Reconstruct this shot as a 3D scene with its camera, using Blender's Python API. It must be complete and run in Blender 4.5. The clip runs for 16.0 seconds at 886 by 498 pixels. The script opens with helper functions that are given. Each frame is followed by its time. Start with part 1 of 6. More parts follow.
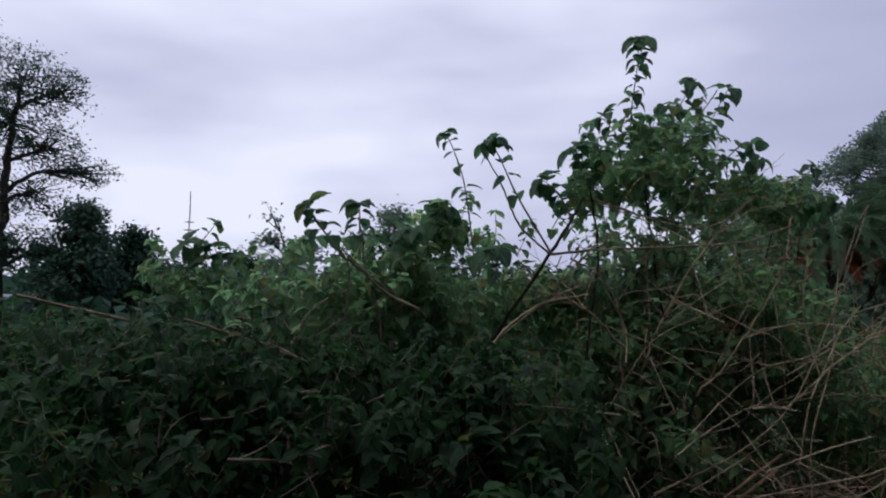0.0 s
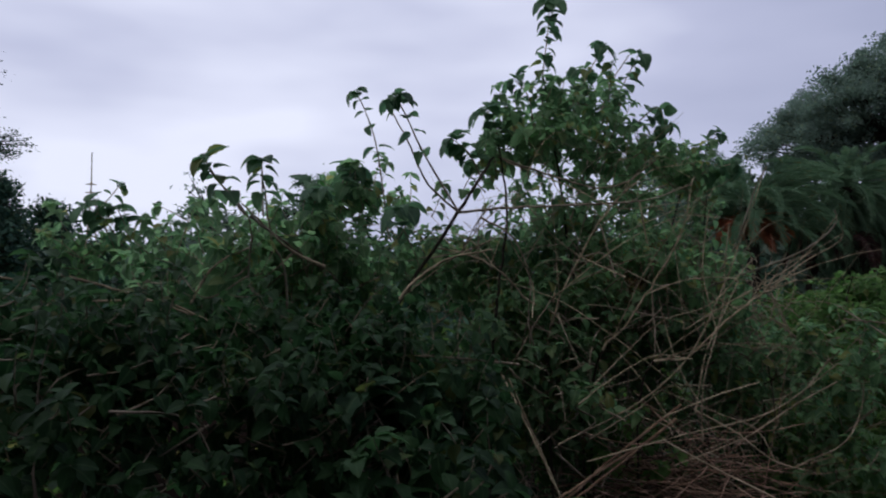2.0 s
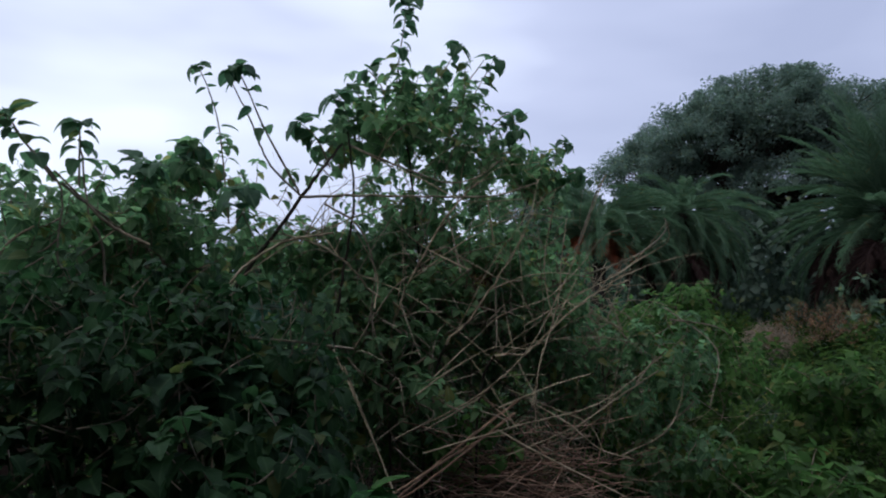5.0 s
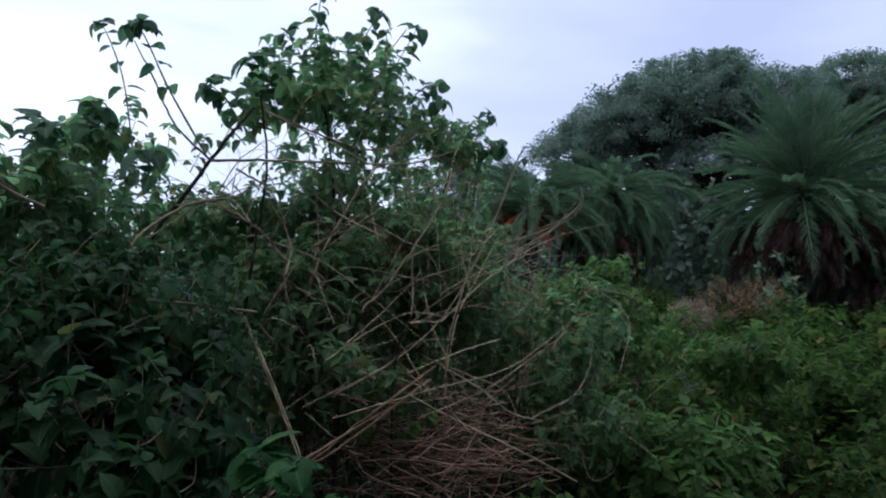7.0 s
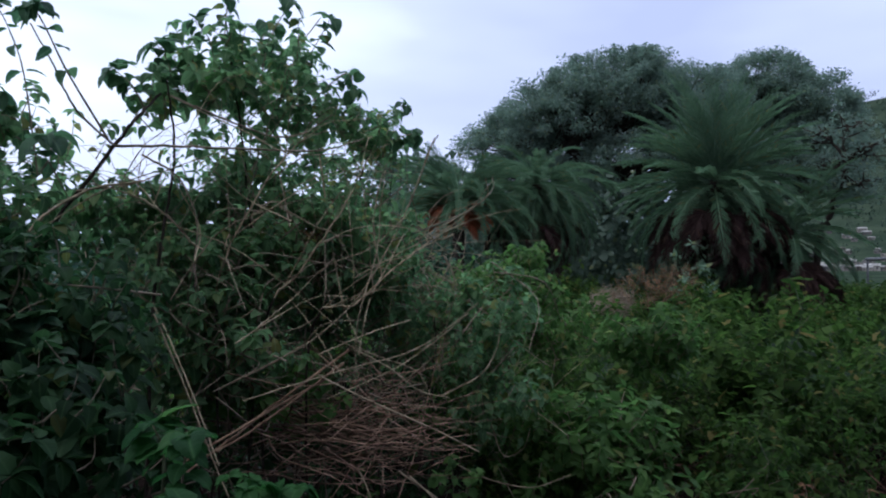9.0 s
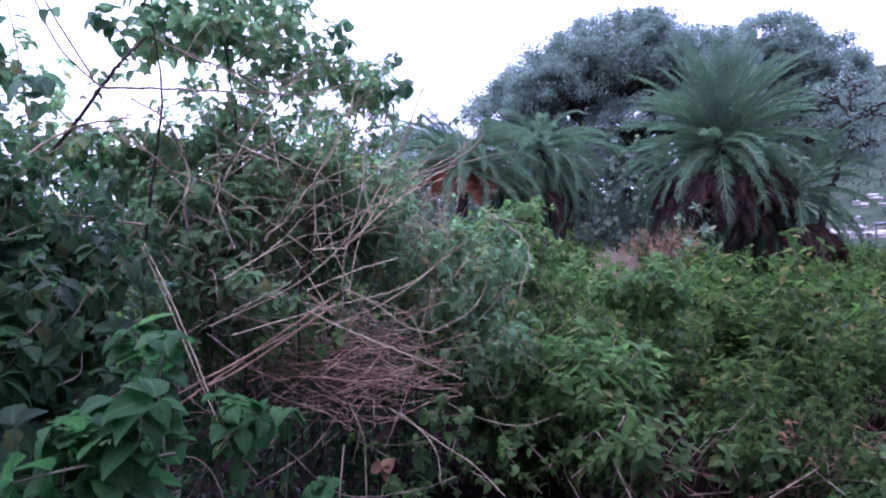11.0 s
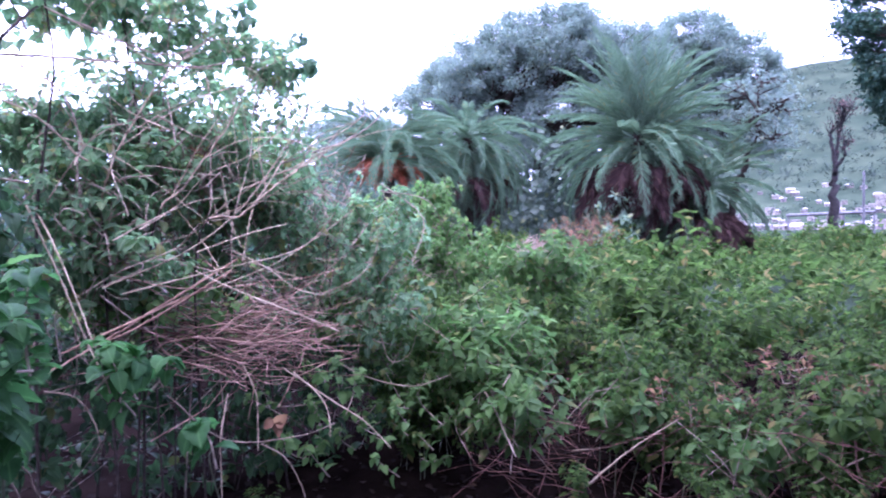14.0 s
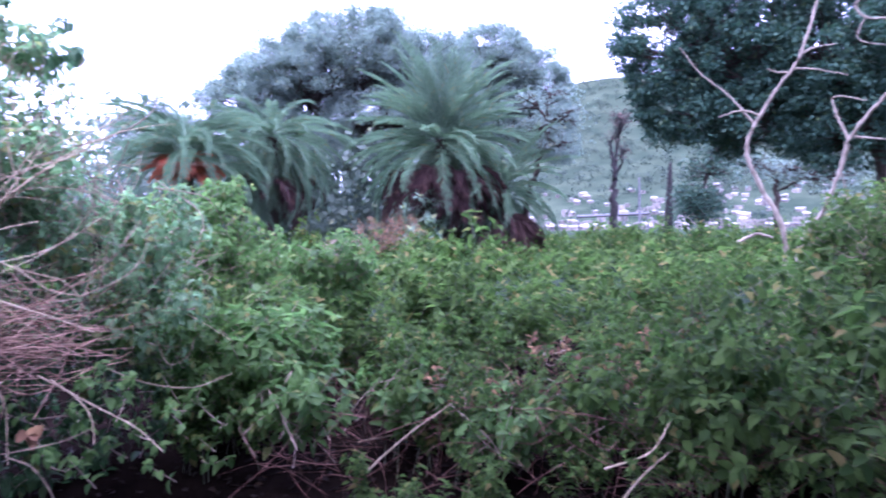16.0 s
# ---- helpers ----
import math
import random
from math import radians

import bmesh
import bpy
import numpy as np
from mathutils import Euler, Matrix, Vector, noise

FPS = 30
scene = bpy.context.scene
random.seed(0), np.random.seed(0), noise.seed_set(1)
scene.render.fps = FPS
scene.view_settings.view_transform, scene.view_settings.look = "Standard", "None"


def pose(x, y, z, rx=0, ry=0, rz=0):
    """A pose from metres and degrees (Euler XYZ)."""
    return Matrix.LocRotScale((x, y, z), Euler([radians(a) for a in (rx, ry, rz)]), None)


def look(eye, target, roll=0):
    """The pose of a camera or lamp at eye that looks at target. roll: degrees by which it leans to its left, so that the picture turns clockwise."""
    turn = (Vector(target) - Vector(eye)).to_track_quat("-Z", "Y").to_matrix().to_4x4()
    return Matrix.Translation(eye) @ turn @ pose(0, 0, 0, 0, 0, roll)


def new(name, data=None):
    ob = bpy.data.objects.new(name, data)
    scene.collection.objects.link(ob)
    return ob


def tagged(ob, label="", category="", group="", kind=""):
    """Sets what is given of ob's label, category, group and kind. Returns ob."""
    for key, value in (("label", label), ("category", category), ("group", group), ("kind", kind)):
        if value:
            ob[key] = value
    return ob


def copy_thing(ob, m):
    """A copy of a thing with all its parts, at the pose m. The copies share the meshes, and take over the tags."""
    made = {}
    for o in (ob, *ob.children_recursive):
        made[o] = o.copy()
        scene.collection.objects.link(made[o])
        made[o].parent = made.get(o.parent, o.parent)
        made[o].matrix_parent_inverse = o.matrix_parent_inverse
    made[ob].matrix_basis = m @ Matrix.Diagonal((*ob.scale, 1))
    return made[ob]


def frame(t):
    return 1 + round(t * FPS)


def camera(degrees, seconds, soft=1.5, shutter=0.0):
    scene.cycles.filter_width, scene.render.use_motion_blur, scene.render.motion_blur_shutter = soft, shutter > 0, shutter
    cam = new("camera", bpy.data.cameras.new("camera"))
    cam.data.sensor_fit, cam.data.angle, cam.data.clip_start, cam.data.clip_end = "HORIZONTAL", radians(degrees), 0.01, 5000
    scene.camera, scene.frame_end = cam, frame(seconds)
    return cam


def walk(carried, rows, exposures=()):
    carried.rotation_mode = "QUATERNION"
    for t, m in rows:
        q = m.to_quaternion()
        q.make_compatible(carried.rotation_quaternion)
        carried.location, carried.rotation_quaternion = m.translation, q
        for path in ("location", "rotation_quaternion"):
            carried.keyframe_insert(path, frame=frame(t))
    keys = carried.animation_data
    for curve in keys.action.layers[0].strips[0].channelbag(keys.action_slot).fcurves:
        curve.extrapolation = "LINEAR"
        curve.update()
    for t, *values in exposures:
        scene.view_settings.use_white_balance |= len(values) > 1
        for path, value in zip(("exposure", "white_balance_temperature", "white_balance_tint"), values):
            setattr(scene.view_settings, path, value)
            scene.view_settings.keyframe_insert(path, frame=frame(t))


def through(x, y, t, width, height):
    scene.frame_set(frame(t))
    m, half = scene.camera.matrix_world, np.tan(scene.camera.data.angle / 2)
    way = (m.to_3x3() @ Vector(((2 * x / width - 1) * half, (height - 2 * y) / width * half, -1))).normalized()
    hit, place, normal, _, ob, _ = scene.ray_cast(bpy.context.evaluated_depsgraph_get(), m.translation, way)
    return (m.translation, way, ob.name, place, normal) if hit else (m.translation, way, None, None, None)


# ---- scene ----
cam = camera(64.5, 16.0, soft=2.0, shutter=0.5)
PATH = [
    (0, (0.0, 0.0, 1.75), (0.059, 1.993, 1.906), -0.1),
    (0.5, (0.018, 0.006, 1.733), (0.113, 1.999, 1.865), -0.2),
    (1, (0.047, 0.004, 1.715), (0.196, 1.994, 1.836), -0.3),
    (1.5, (0.075, 0.004, 1.698), (0.249, 1.994, 1.802), -0.8),
    (2, (0.113, 0.0, 1.678), (0.347, 1.984, 1.767), -0.8),
    (2.5, (0.128, 0.008, 1.645), (0.416, 1.986, 1.718), -0.5),
    (3, (0.153, 0.019, 1.629), (0.516, 1.983, 1.726), 0.1),
    (3.5, (0.179, 0.029, 1.611), (0.619, 1.976, 1.736), 0.7),
    (6, (0.239, 0.06, 1.563), (0.939, 1.93, 1.679), 0.8),
    (6.5, (0.276, 0.039, 1.55), (1.019, 1.894, 1.635), 1.2),
    (7, (0.291, 0.02, 1.534), (1.065, 1.863, 1.61), 0.8),
    (7.5, (0.288, -0.009, 1.53), (1.11, 1.813, 1.614), 0.6),
    (8, (0.293, -0.034, 1.52), (1.154, 1.77, 1.605), 0.6),
    (8.5, (0.312, -0.062, 1.509), (1.215, 1.721, 1.592), 0.3),
    (9, (0.338, -0.087, 1.495), (1.287, 1.673, 1.554), -0.0),
    (9.2, (0.342, -0.096, 1.492), (1.302, 1.658, 1.548), -0.2),
    (11.5, (0.403, -0.189, 1.321), (1.324, 1.586, 1.282), -0.8),
    (12, (0.404, -0.225, 1.293), (1.294, 1.565, 1.247), -0.2),
    (12.5, (0.391, -0.275, 1.28), (1.244, 1.533, 1.22), -0.0),
    (13, (0.421, -0.33, 1.267), (1.329, 1.451, 1.206), -0.1),
    (13.5, (0.458, -0.376, 1.256), (1.46, 1.354, 1.198), -0.2),
    (14, (0.48, -0.442, 1.259), (1.563, 1.238, 1.212), -0.5),
    (14.5, (0.506, -0.481, 1.248), (1.659, 1.152, 1.193), -1.1),
    (15, (0.533, -0.526, 1.243), (1.786, 1.031, 1.191), -0.9),
    (15.5, (0.538, -0.576, 1.245), (1.892, 0.895, 1.2), -0.4),
    (16, (0.549, -0.641, 1.237), (2.03, 0.703, 1.188), -0.8),
]
EXPOSURES = [(0, 0.08, 6400, 9), (2, 0.08, 6400, 7), (3.5, 0.08, 6300, 3), (6, 0.62, 6000, 3), (7, 0.7, 5900, 4), (9.2, 0.72, 5800, 4), (11.3, 2.68, 5250, 44), (12.5, 3.28, 5250, 44), (16, 3.36, 5150, 47)]
walk(cam, [(t, look(eye, target, roll)) for t, eye, target, roll in PATH], EXPOSURES)

# ---- light ----
world = bpy.data.worlds.new("overcast_sky")
scene.world = world
world.use_nodes = True
wn, wl = world.node_tree.nodes, world.node_tree.links
wn.clear()
SUN_UP, SUN_SIDE = radians(70), radians(215)


def sky_nodes():
    """A clear sky, veiled by an overcast layer that is brighter on one side."""
    clear = wn.new("ShaderNodeTexSky")
    clear.sky_type, clear.sun_disc, clear.sun_elevation, clear.sun_rotation = "NISHITA", False, SUN_UP, SUN_SIDE
    back_a, back_b = wn.new("ShaderNodeBackground"), wn.new("ShaderNodeBackground")
    back_a.inputs["Strength"].default_value = 0.05
    wl.new(clear.outputs[0], back_a.inputs["Color"])
    where = wn.new("ShaderNodeTexCoord")
    stretch = wn.new("ShaderNodeMapping")
    stretch.inputs["Scale"].default_value = (1.6, 1.6, 5.0)
    wl.new(where.outputs["Generated"], stretch.inputs["Vector"])
    cloud = wn.new("ShaderNodeTexNoise")
    cloud.inputs["Scale"].default_value, cloud.inputs["Detail"].default_value = 1.3, 3.5
    cloud.inputs["Roughness"].default_value = 0.45
    wl.new(stretch.outputs[0], cloud.inputs["Vector"])
    toward = wn.new("ShaderNodeVectorMath")
    toward.operation = "DOT_PRODUCT"
    toward.inputs[1].default_value = (-0.76, 0.55, 0.35)
    wl.new(where.outputs["Generated"], toward.inputs[0])
    both = wn.new("ShaderNodeMath")
    both.operation = "MULTIPLY_ADD"
    both.inputs[1].default_value = 0.30
    wl.new(toward.outputs["Value"], both.inputs[0])
    wl.new(cloud.outputs["Fac"], both.inputs[2])
    ramp = wn.new("ShaderNodeValToRGB")
    stops = ramp.color_ramp.elements
    stops[0].position, stops[0].color = 0.28, (0.40, 0.42, 0.60, 1)
    stops[1].position, stops[1].color = 0.84, (0.86, 0.87, 1.05, 1)
    stop = stops.new(0.55)
    stop.color = (0.53, 0.545, 0.74, 1)
    wl.new(both.outputs[0], ramp.inputs["Fac"])
    wl.new(ramp.outputs["Color"], back_b.inputs["Color"])
    height, lift = wn.new("ShaderNodeSeparateXYZ"), wn.new("ShaderNodeMapRange")
    wl.new(where.outputs["Generated"], height.inputs[0])
    wl.new(height.outputs["Z"], lift.inputs["Value"])
    lift.inputs["From Min"].default_value, lift.inputs["From Max"].default_value = 0.0, 1.0
    lift.inputs["To Min"].default_value, lift.inputs["To Max"].default_value = 0.98, 1.02
    wl.new(lift.outputs[0], back_b.inputs["Strength"])
    veil, out = wn.new("ShaderNodeMixShader"), wn.new("ShaderNodeOutputWorld")
    veil.inputs["Fac"].default_value = 0.92
    wl.new(back_a.outputs[0], veil.inputs[1])
    wl.new(back_b.outputs[0], veil.inputs[2])
    wl.new(veil.outputs[0], out.inputs["Surface"])


sky_nodes()
sun_data = bpy.data.lights.new("sun", "SUN")
sun_data.energy, sun_data.angle, sun_data.color = 0.85, radians(50), (1.0, 0.96, 0.84)
sun = new("sun", sun_data)
sun.matrix_world = look((100 * math.sin(SUN_SIDE) * math.cos(SUN_UP), 100 * math.cos(SUN_SIDE) * math.cos(SUN_UP), 100 * math.sin(SUN_UP)), (0, 0, 0))


# ---- materials ----
def material(name, colour, second, scale=20.0, rough=0.6, bump=0.25, fine=140.0, islands=0.0, pieces=0.0, metal=0.0):
    """Two colours mixed by coarse and fine noise, with fine relief; islands and pieces: how far loose parts or objects differ in lightness."""
    m = bpy.data.materials.new(name)
    m.use_nodes = True
    n, l = m.node_tree.nodes, m.node_tree.links
    body = n["Principled BSDF"]
    body.inputs["Roughness"].default_value, body.inputs["Metallic"].default_value = rough, metal
    body.inputs["Specular IOR Level"].default_value = 0.0 if rough > 0.9 else 0.08 if rough > 0.7 else 0.4
    where = n.new("ShaderNodeTexCoord")
    coarse, grain = n.new("ShaderNodeTexNoise"), n.new("ShaderNodeTexNoise")
    coarse.inputs["Scale"].default_value, coarse.inputs["Detail"].default_value = scale, 4
    grain.inputs["Scale"].default_value, grain.inputs["Detail"].default_value = fine, 3
    for node in (coarse, grain):
        l.new(where.outputs["Object"], node.inputs["Vector"])
    sharp = n.new("ShaderNodeMapRange")
    sharp.inputs["From Min"].default_value, sharp.inputs["From Max"].default_value = 0.35, 0.65
    l.new(coarse.outputs["Fac"], sharp.inputs["Value"])
    mix = n.new("ShaderNodeMix")
    mix.data_type = "RGBA"
    mix.inputs["A"].default_value, mix.inputs["B"].default_value = (*colour, 1), (*second, 1)
    l.new(sharp.outputs[0], mix.inputs["Factor"])
    light = n.new("ShaderNodeHueSaturation")
    l.new(mix.outputs["Result"], light.inputs["Color"])
    value = n.new("ShaderNodeMapRange")
    value.inputs["To Min"].default_value, value.inputs["To Max"].default_value = 0.78, 1.22
    l.new(grain.outputs["Fac"], value.inputs["Value"])
    last = value.outputs[0]
    for amount, node, socket in ((islands, "ShaderNodeNewGeometry", "Random Per Island"), (pieces, "ShaderNodeObjectInfo", "Random")):
        if amount:
            source, span, times = n.new(node), n.new("ShaderNodeMapRange"), n.new("ShaderNodeMath")
            span.inputs["To Min"].default_value, span.inputs["To Max"].default_value = 1 - amount, 1 + amount
            times.operation = "MULTIPLY"
            l.new(source.outputs[socket], span.inputs["Value"])
            l.new(span.outputs[0], times.inputs[0])
            l.new(last, times.inputs[1])
            last = times.outputs[0]
    l.new(last, light.inputs["Value"])
    l.new(light.outputs["Color"], body.inputs["Base Color"])
    if bump:
        relief = n.new("ShaderNodeBump")
        relief.inputs["Strength"].default_value, relief.inputs["Distance"].default_value = bump, 0.01
        l.new(grain.outputs["Fac"], relief.inputs["Height"])
        l.new(relief.outputs["Normal"], body.inputs["Normal"])
    return m


def leaf_material(name, dark, light, aged, veins=True, through=0.58, rough=0.5, aged_share=0.04, pieces=False, gloss=0.1):
    """A leaf's upper colour, differing from leaf to leaf, with a pale midrib and side veins, that lets some light through."""
    m = bpy.data.materials.new(name)
    m.use_nodes = True
    n, l = m.node_tree.nodes, m.node_tree.links
    body, out = n["Principled BSDF"], n["Material Output"]
    body.inputs["Roughness"].default_value = rough
    body.inputs["Specular IOR Level"].default_value = gloss
    source = n.new("ShaderNodeObjectInfo" if pieces else "ShaderNodeNewGeometry")
    chance = source.outputs["Random" if pieces else "Random Per Island"]
    ramp = n.new("ShaderNodeValToRGB")
    stops = ramp.color_ramp.elements
    stops[0].position, stops[0].color = 0.0, (*dark, 1)
    stops[1].position, stops[1].color = 1 - aged_share - 0.02, (*light, 1)
    old = stops.new(1 - aged_share)
    old.color = (*aged, 1)
    l.new(chance, ramp.inputs["Fac"])
    where = n.new("ShaderNodeTexCoord")
    patch = n.new("ShaderNodeTexNoise")
    patch.inputs["Scale"].default_value, patch.inputs["Detail"].default_value = 3.0, 3
    l.new(where.outputs["Object"], patch.inputs["Vector"])
    span, tone = n.new("ShaderNodeMapRange"), n.new("ShaderNodeHueSaturation")
    span.inputs["To Min"].default_value, span.inputs["To Max"].default_value = 0.6, 1.4
    l.new(patch.outputs["Fac"], span.inputs["Value"])
    l.new(span.outputs[0], tone.inputs["Value"])
    l.new(ramp.outputs["Color"], tone.inputs["Color"])
    colour = tone.outputs["Color"]
    if veins:
        parts = n.new("ShaderNodeSeparateXYZ")
        l.new(where.outputs["UV"], parts.inputs[0])
        side = n.new("ShaderNodeMath")
        side.operation = "ABSOLUTE"
        l.new(parts.outputs["X"], side.inputs[0])
        slant = n.new("ShaderNodeMath")
        slant.operation, slant.inputs[1].default_value = "MULTIPLY_ADD", -0.55
        l.new(side.outputs[0], slant.inputs[0])
        l.new(parts.outputs["Y"], slant.inputs[2])
        wave = n.new("ShaderNodeMath")
        wave.operation, wave.inputs[1].default_value = "MULTIPLY", 44.0
        l.new(slant.outputs[0], wave.inputs[0])
        ripple = n.new("ShaderNodeMath")
        ripple.operation = "SINE"
        l.new(wave.outputs[0], ripple.inputs[0])
        rib = n.new("ShaderNodeMapRange")
        rib.inputs["From Min"].default_value, rib.inputs["From Max"].default_value = 0.0, 0.05
        rib.inputs["To Min"].default_value, rib.inputs["To Max"].default_value = 0.45, 0.0
        l.new(side.outputs[0], rib.inputs["Value"])
        pale = n.new("ShaderNodeMix")
        pale.data_type = "RGBA"
        pale.inputs["B"].default_value = (light[0] * 1.8, light[1] * 1.5, light[2] * 1.6, 1)
        l.new(rib.outputs[0], pale.inputs["Factor"])
        l.new(colour, pale.inputs["A"])
        colour = pale.outputs["Result"]
        relief = n.new("ShaderNodeBump")
        relief.inputs["Strength"].default_value, relief.inputs["Distance"].default_value = 0.15, 0.002
        l.new(ripple.outputs[0], relief.inputs["Height"])
        l.new(relief.outputs["Normal"], body.inputs["Normal"])
    l.new(colour, body.inputs["Base Color"])
    glow, mix = n.new("ShaderNodeBsdfTranslucent"), n.new("ShaderNodeMixShader")
    bright = n.new("ShaderNodeMix")
    bright.data_type, bright.blend_type = "RGBA", "MULTIPLY"
    bright.inputs["Factor"].default_value, bright.inputs["B"].default_value = 1.0, (1.7, 2.0, 1.7, 1)
    l.new(colour, bright.inputs["A"])
    l.new(bright.outputs["Result"], glow.inputs["Color"])
    mix.inputs["Fac"].default_value = through
    l.new(body.outputs[0], mix.inputs[1])
    l.new(glow.outputs[0], mix.inputs[2])
    l.new(mix.outputs[0], out.inputs["Surface"])
    return m


# Shade inside the thicket is put into this darker leaf colour.
LEAF = leaf_material("shaded_shrub_leaf", (0.012, 0.032, 0.014), (0.048, 0.1, 0.042), (0.08, 0.09, 0.03), through=0.35, aged_share=0.015)
# The next two are lighter copies: skylight on upper leaves put into the colour.
LEAF_LIT = leaf_material("lit_shrub_leaf", (0.066, 0.122, 0.068), (0.175, 0.27, 0.142), (0.21, 0.2, 0.08), through=0.55)
LEAF_PIECE = leaf_material("shrub_leaf_piece", (0.046, 0.094, 0.058), (0.11, 0.195, 0.108), (0.13, 0.15, 0.05), through=0.4, pieces=True)
LEAF_YOUNG = leaf_material("young_leaf", (0.022, 0.075, 0.024), (0.058, 0.15, 0.046), (0.08, 0.16, 0.05), through=0.4, pieces=True)
WEED = leaf_material("weed_leaf", (0.018, 0.038, 0.011), (0.07, 0.115, 0.03), (0.14, 0.12, 0.045), veins=False, through=0.45, aged_share=0.04, gloss=0.03)
# Lighter copy of WEED; stronger light by the shrubs is put into the colour.
WEED_BRIGHT = leaf_material("bright_weed_leaf", (0.04, 0.084, 0.026), (0.11, 0.188, 0.06), (0.15, 0.17, 0.06), veins=False, through=0.45)
PALE_LEAF = leaf_material("pale_leaflet", (0.14, 0.21, 0.15), (0.24, 0.33, 0.24), (0.24, 0.26, 0.12), veins=False, through=0.4)
HILL_LEAF = leaf_material("hill_scrub_leaf", (0.019, 0.033, 0.026), (0.038, 0.057, 0.042), (0.09, 0.11, 0.06), veins=False, through=0.2)
# Far trees and underwood: distance haze is put into these pale greyed leaves.
HAZY_LEAF = leaf_material("hazy_tree_leaf", (0.115, 0.15, 0.132), (0.145, 0.185, 0.16), (0.17, 0.19, 0.13), veins=False, through=0.5, gloss=0.03)
HAZY_UNDERWOOD = leaf_material("hazy_underwood_leaf", (0.055, 0.08, 0.064), (0.1, 0.132, 0.1), (0.13, 0.15, 0.08), veins=False, through=0.35)
DARK_TREE = leaf_material("dark_tree_leaf", (0.02, 0.05, 0.038), (0.048, 0.094, 0.06), (0.06, 0.09, 0.04), veins=False, through=0.2)
PALM_LEAF = leaf_material("palm_leaflet", (0.096, 0.158, 0.104), (0.165, 0.242, 0.158), (0.2, 0.17, 0.08), veins=False, through=0.3, rough=0.5)
PALM_DEAD = leaf_material("dead_palm_leaflet", (0.34, 0.10, 0.06), (0.58, 0.21, 0.125), (0.62, 0.32, 0.18), veins=False, through=0.15, rough=0.8)
PALM_DRY = leaf_material("dry_palm_leaflet", (0.042, 0.025, 0.026), (0.095, 0.057, 0.054), (0.17, 0.1, 0.08), veins=False, through=0.1, rough=0.85)
DRY_LEAF = leaf_material("dry_leaf", (0.085, 0.045, 0.03), (0.17, 0.098, 0.06), (0.26, 0.16, 0.085), veins=False, through=0.2, rough=0.85, aged_share=0.2)
# Shade under the growth is put into these near-black dead leaves.
SHADED_LITTER = leaf_material("shaded_dead_leaf", (0.006, 0.004, 0.0034), (0.018, 0.012, 0.009), (0.04, 0.024, 0.014), veins=False, through=0.1, rough=0.8)
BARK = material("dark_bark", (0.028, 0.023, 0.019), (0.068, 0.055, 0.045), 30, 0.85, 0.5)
TWIG = material("grey_brown_twig", (0.175, 0.14, 0.105), (0.37, 0.30, 0.23), 25, 0.8, 0.35, islands=0.3)
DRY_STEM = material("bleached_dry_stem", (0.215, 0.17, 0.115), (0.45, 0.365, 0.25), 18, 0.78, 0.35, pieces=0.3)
PILE_STICK = material("reddish_dry_stick", (0.075, 0.044, 0.032), (0.35, 0.23, 0.17), 14, 0.8, 0.3, pieces=0.7)
CANE = material("brown_cane", (0.10, 0.078, 0.055), (0.24, 0.19, 0.135), 22, 0.8, 0.3, pieces=0.3)
GREEN_STEM = material("green_stem", (0.04, 0.055, 0.026), (0.09, 0.1, 0.05), 20, 0.7, 0.2, islands=0.3)
PALE_WOOD = material("bare_pale_wood", (0.14, 0.12, 0.092), (0.26, 0.228, 0.178), 8, 0.75, 0.4)
# Near-black soil: the shade under shrubs and weeds is put into its colour.
SOIL = material("shaded_leaf_litter", (0.0045, 0.0034, 0.003), (0.0115, 0.008, 0.0068), 2.5, 0.95, 0.9, 26)
SCRUB = material("scrub_covered_slope", (0.024, 0.038, 0.025), (0.046, 0.063, 0.04), 0.05, 0.95, 0.6, 0.6)
# Darkened stick colour that stands in for shade low among the weeds.
DARK_STICK = material("dark_reddish_stick", (0.05, 0.025, 0.02), (0.16, 0.085, 0.065), 12, 0.85, 0.3, islands=0.4)
TAN_STICK = material("tan_dry_stick", (0.17, 0.105, 0.07), (0.36, 0.24, 0.165), 16, 0.8, 0.3, pieces=0.2)
POST = material("charred_post", (0.016, 0.015, 0.016), (0.035, 0.032, 0.032), 12, 0.8, 0.3)
RED_EARTH = material("red_earth", (0.26, 0.115, 0.075), (0.40, 0.205, 0.14), 1.2, 0.95, 0.6, 12)
WALL_WHITE = material("limewashed_wall", (0.11, 0.10, 0.085), (0.24, 0.22, 0.19), 0.4, 0.9, 0.1, 3.0, pieces=0.45)
ROOF_GREY = material("weathered_sheet_roof", (0.15, 0.14, 0.125), (0.30, 0.285, 0.26), 0.5, 0.6, 0.1, 3.0, pieces=0.3)
DARK_PANE = material("dark_opening", (0.02, 0.02, 0.025), (0.05, 0.05, 0.06), 1.0, 0.3, 0.0)
STEEL = material("dull_painted_steel", (0.07, 0.07, 0.075), (0.13, 0.13, 0.135), 6, 0.5, 0.1, metal=0.4)
CAR_WHITE = material("white_car_paint", (0.66, 0.67, 0.68), (0.72, 0.73, 0.74), 2, 0.25, 0.0)
RUBBER = material("black_rubber", (0.02, 0.02, 0.02), (0.035, 0.035, 0.035), 8, 0.8, 0.1)


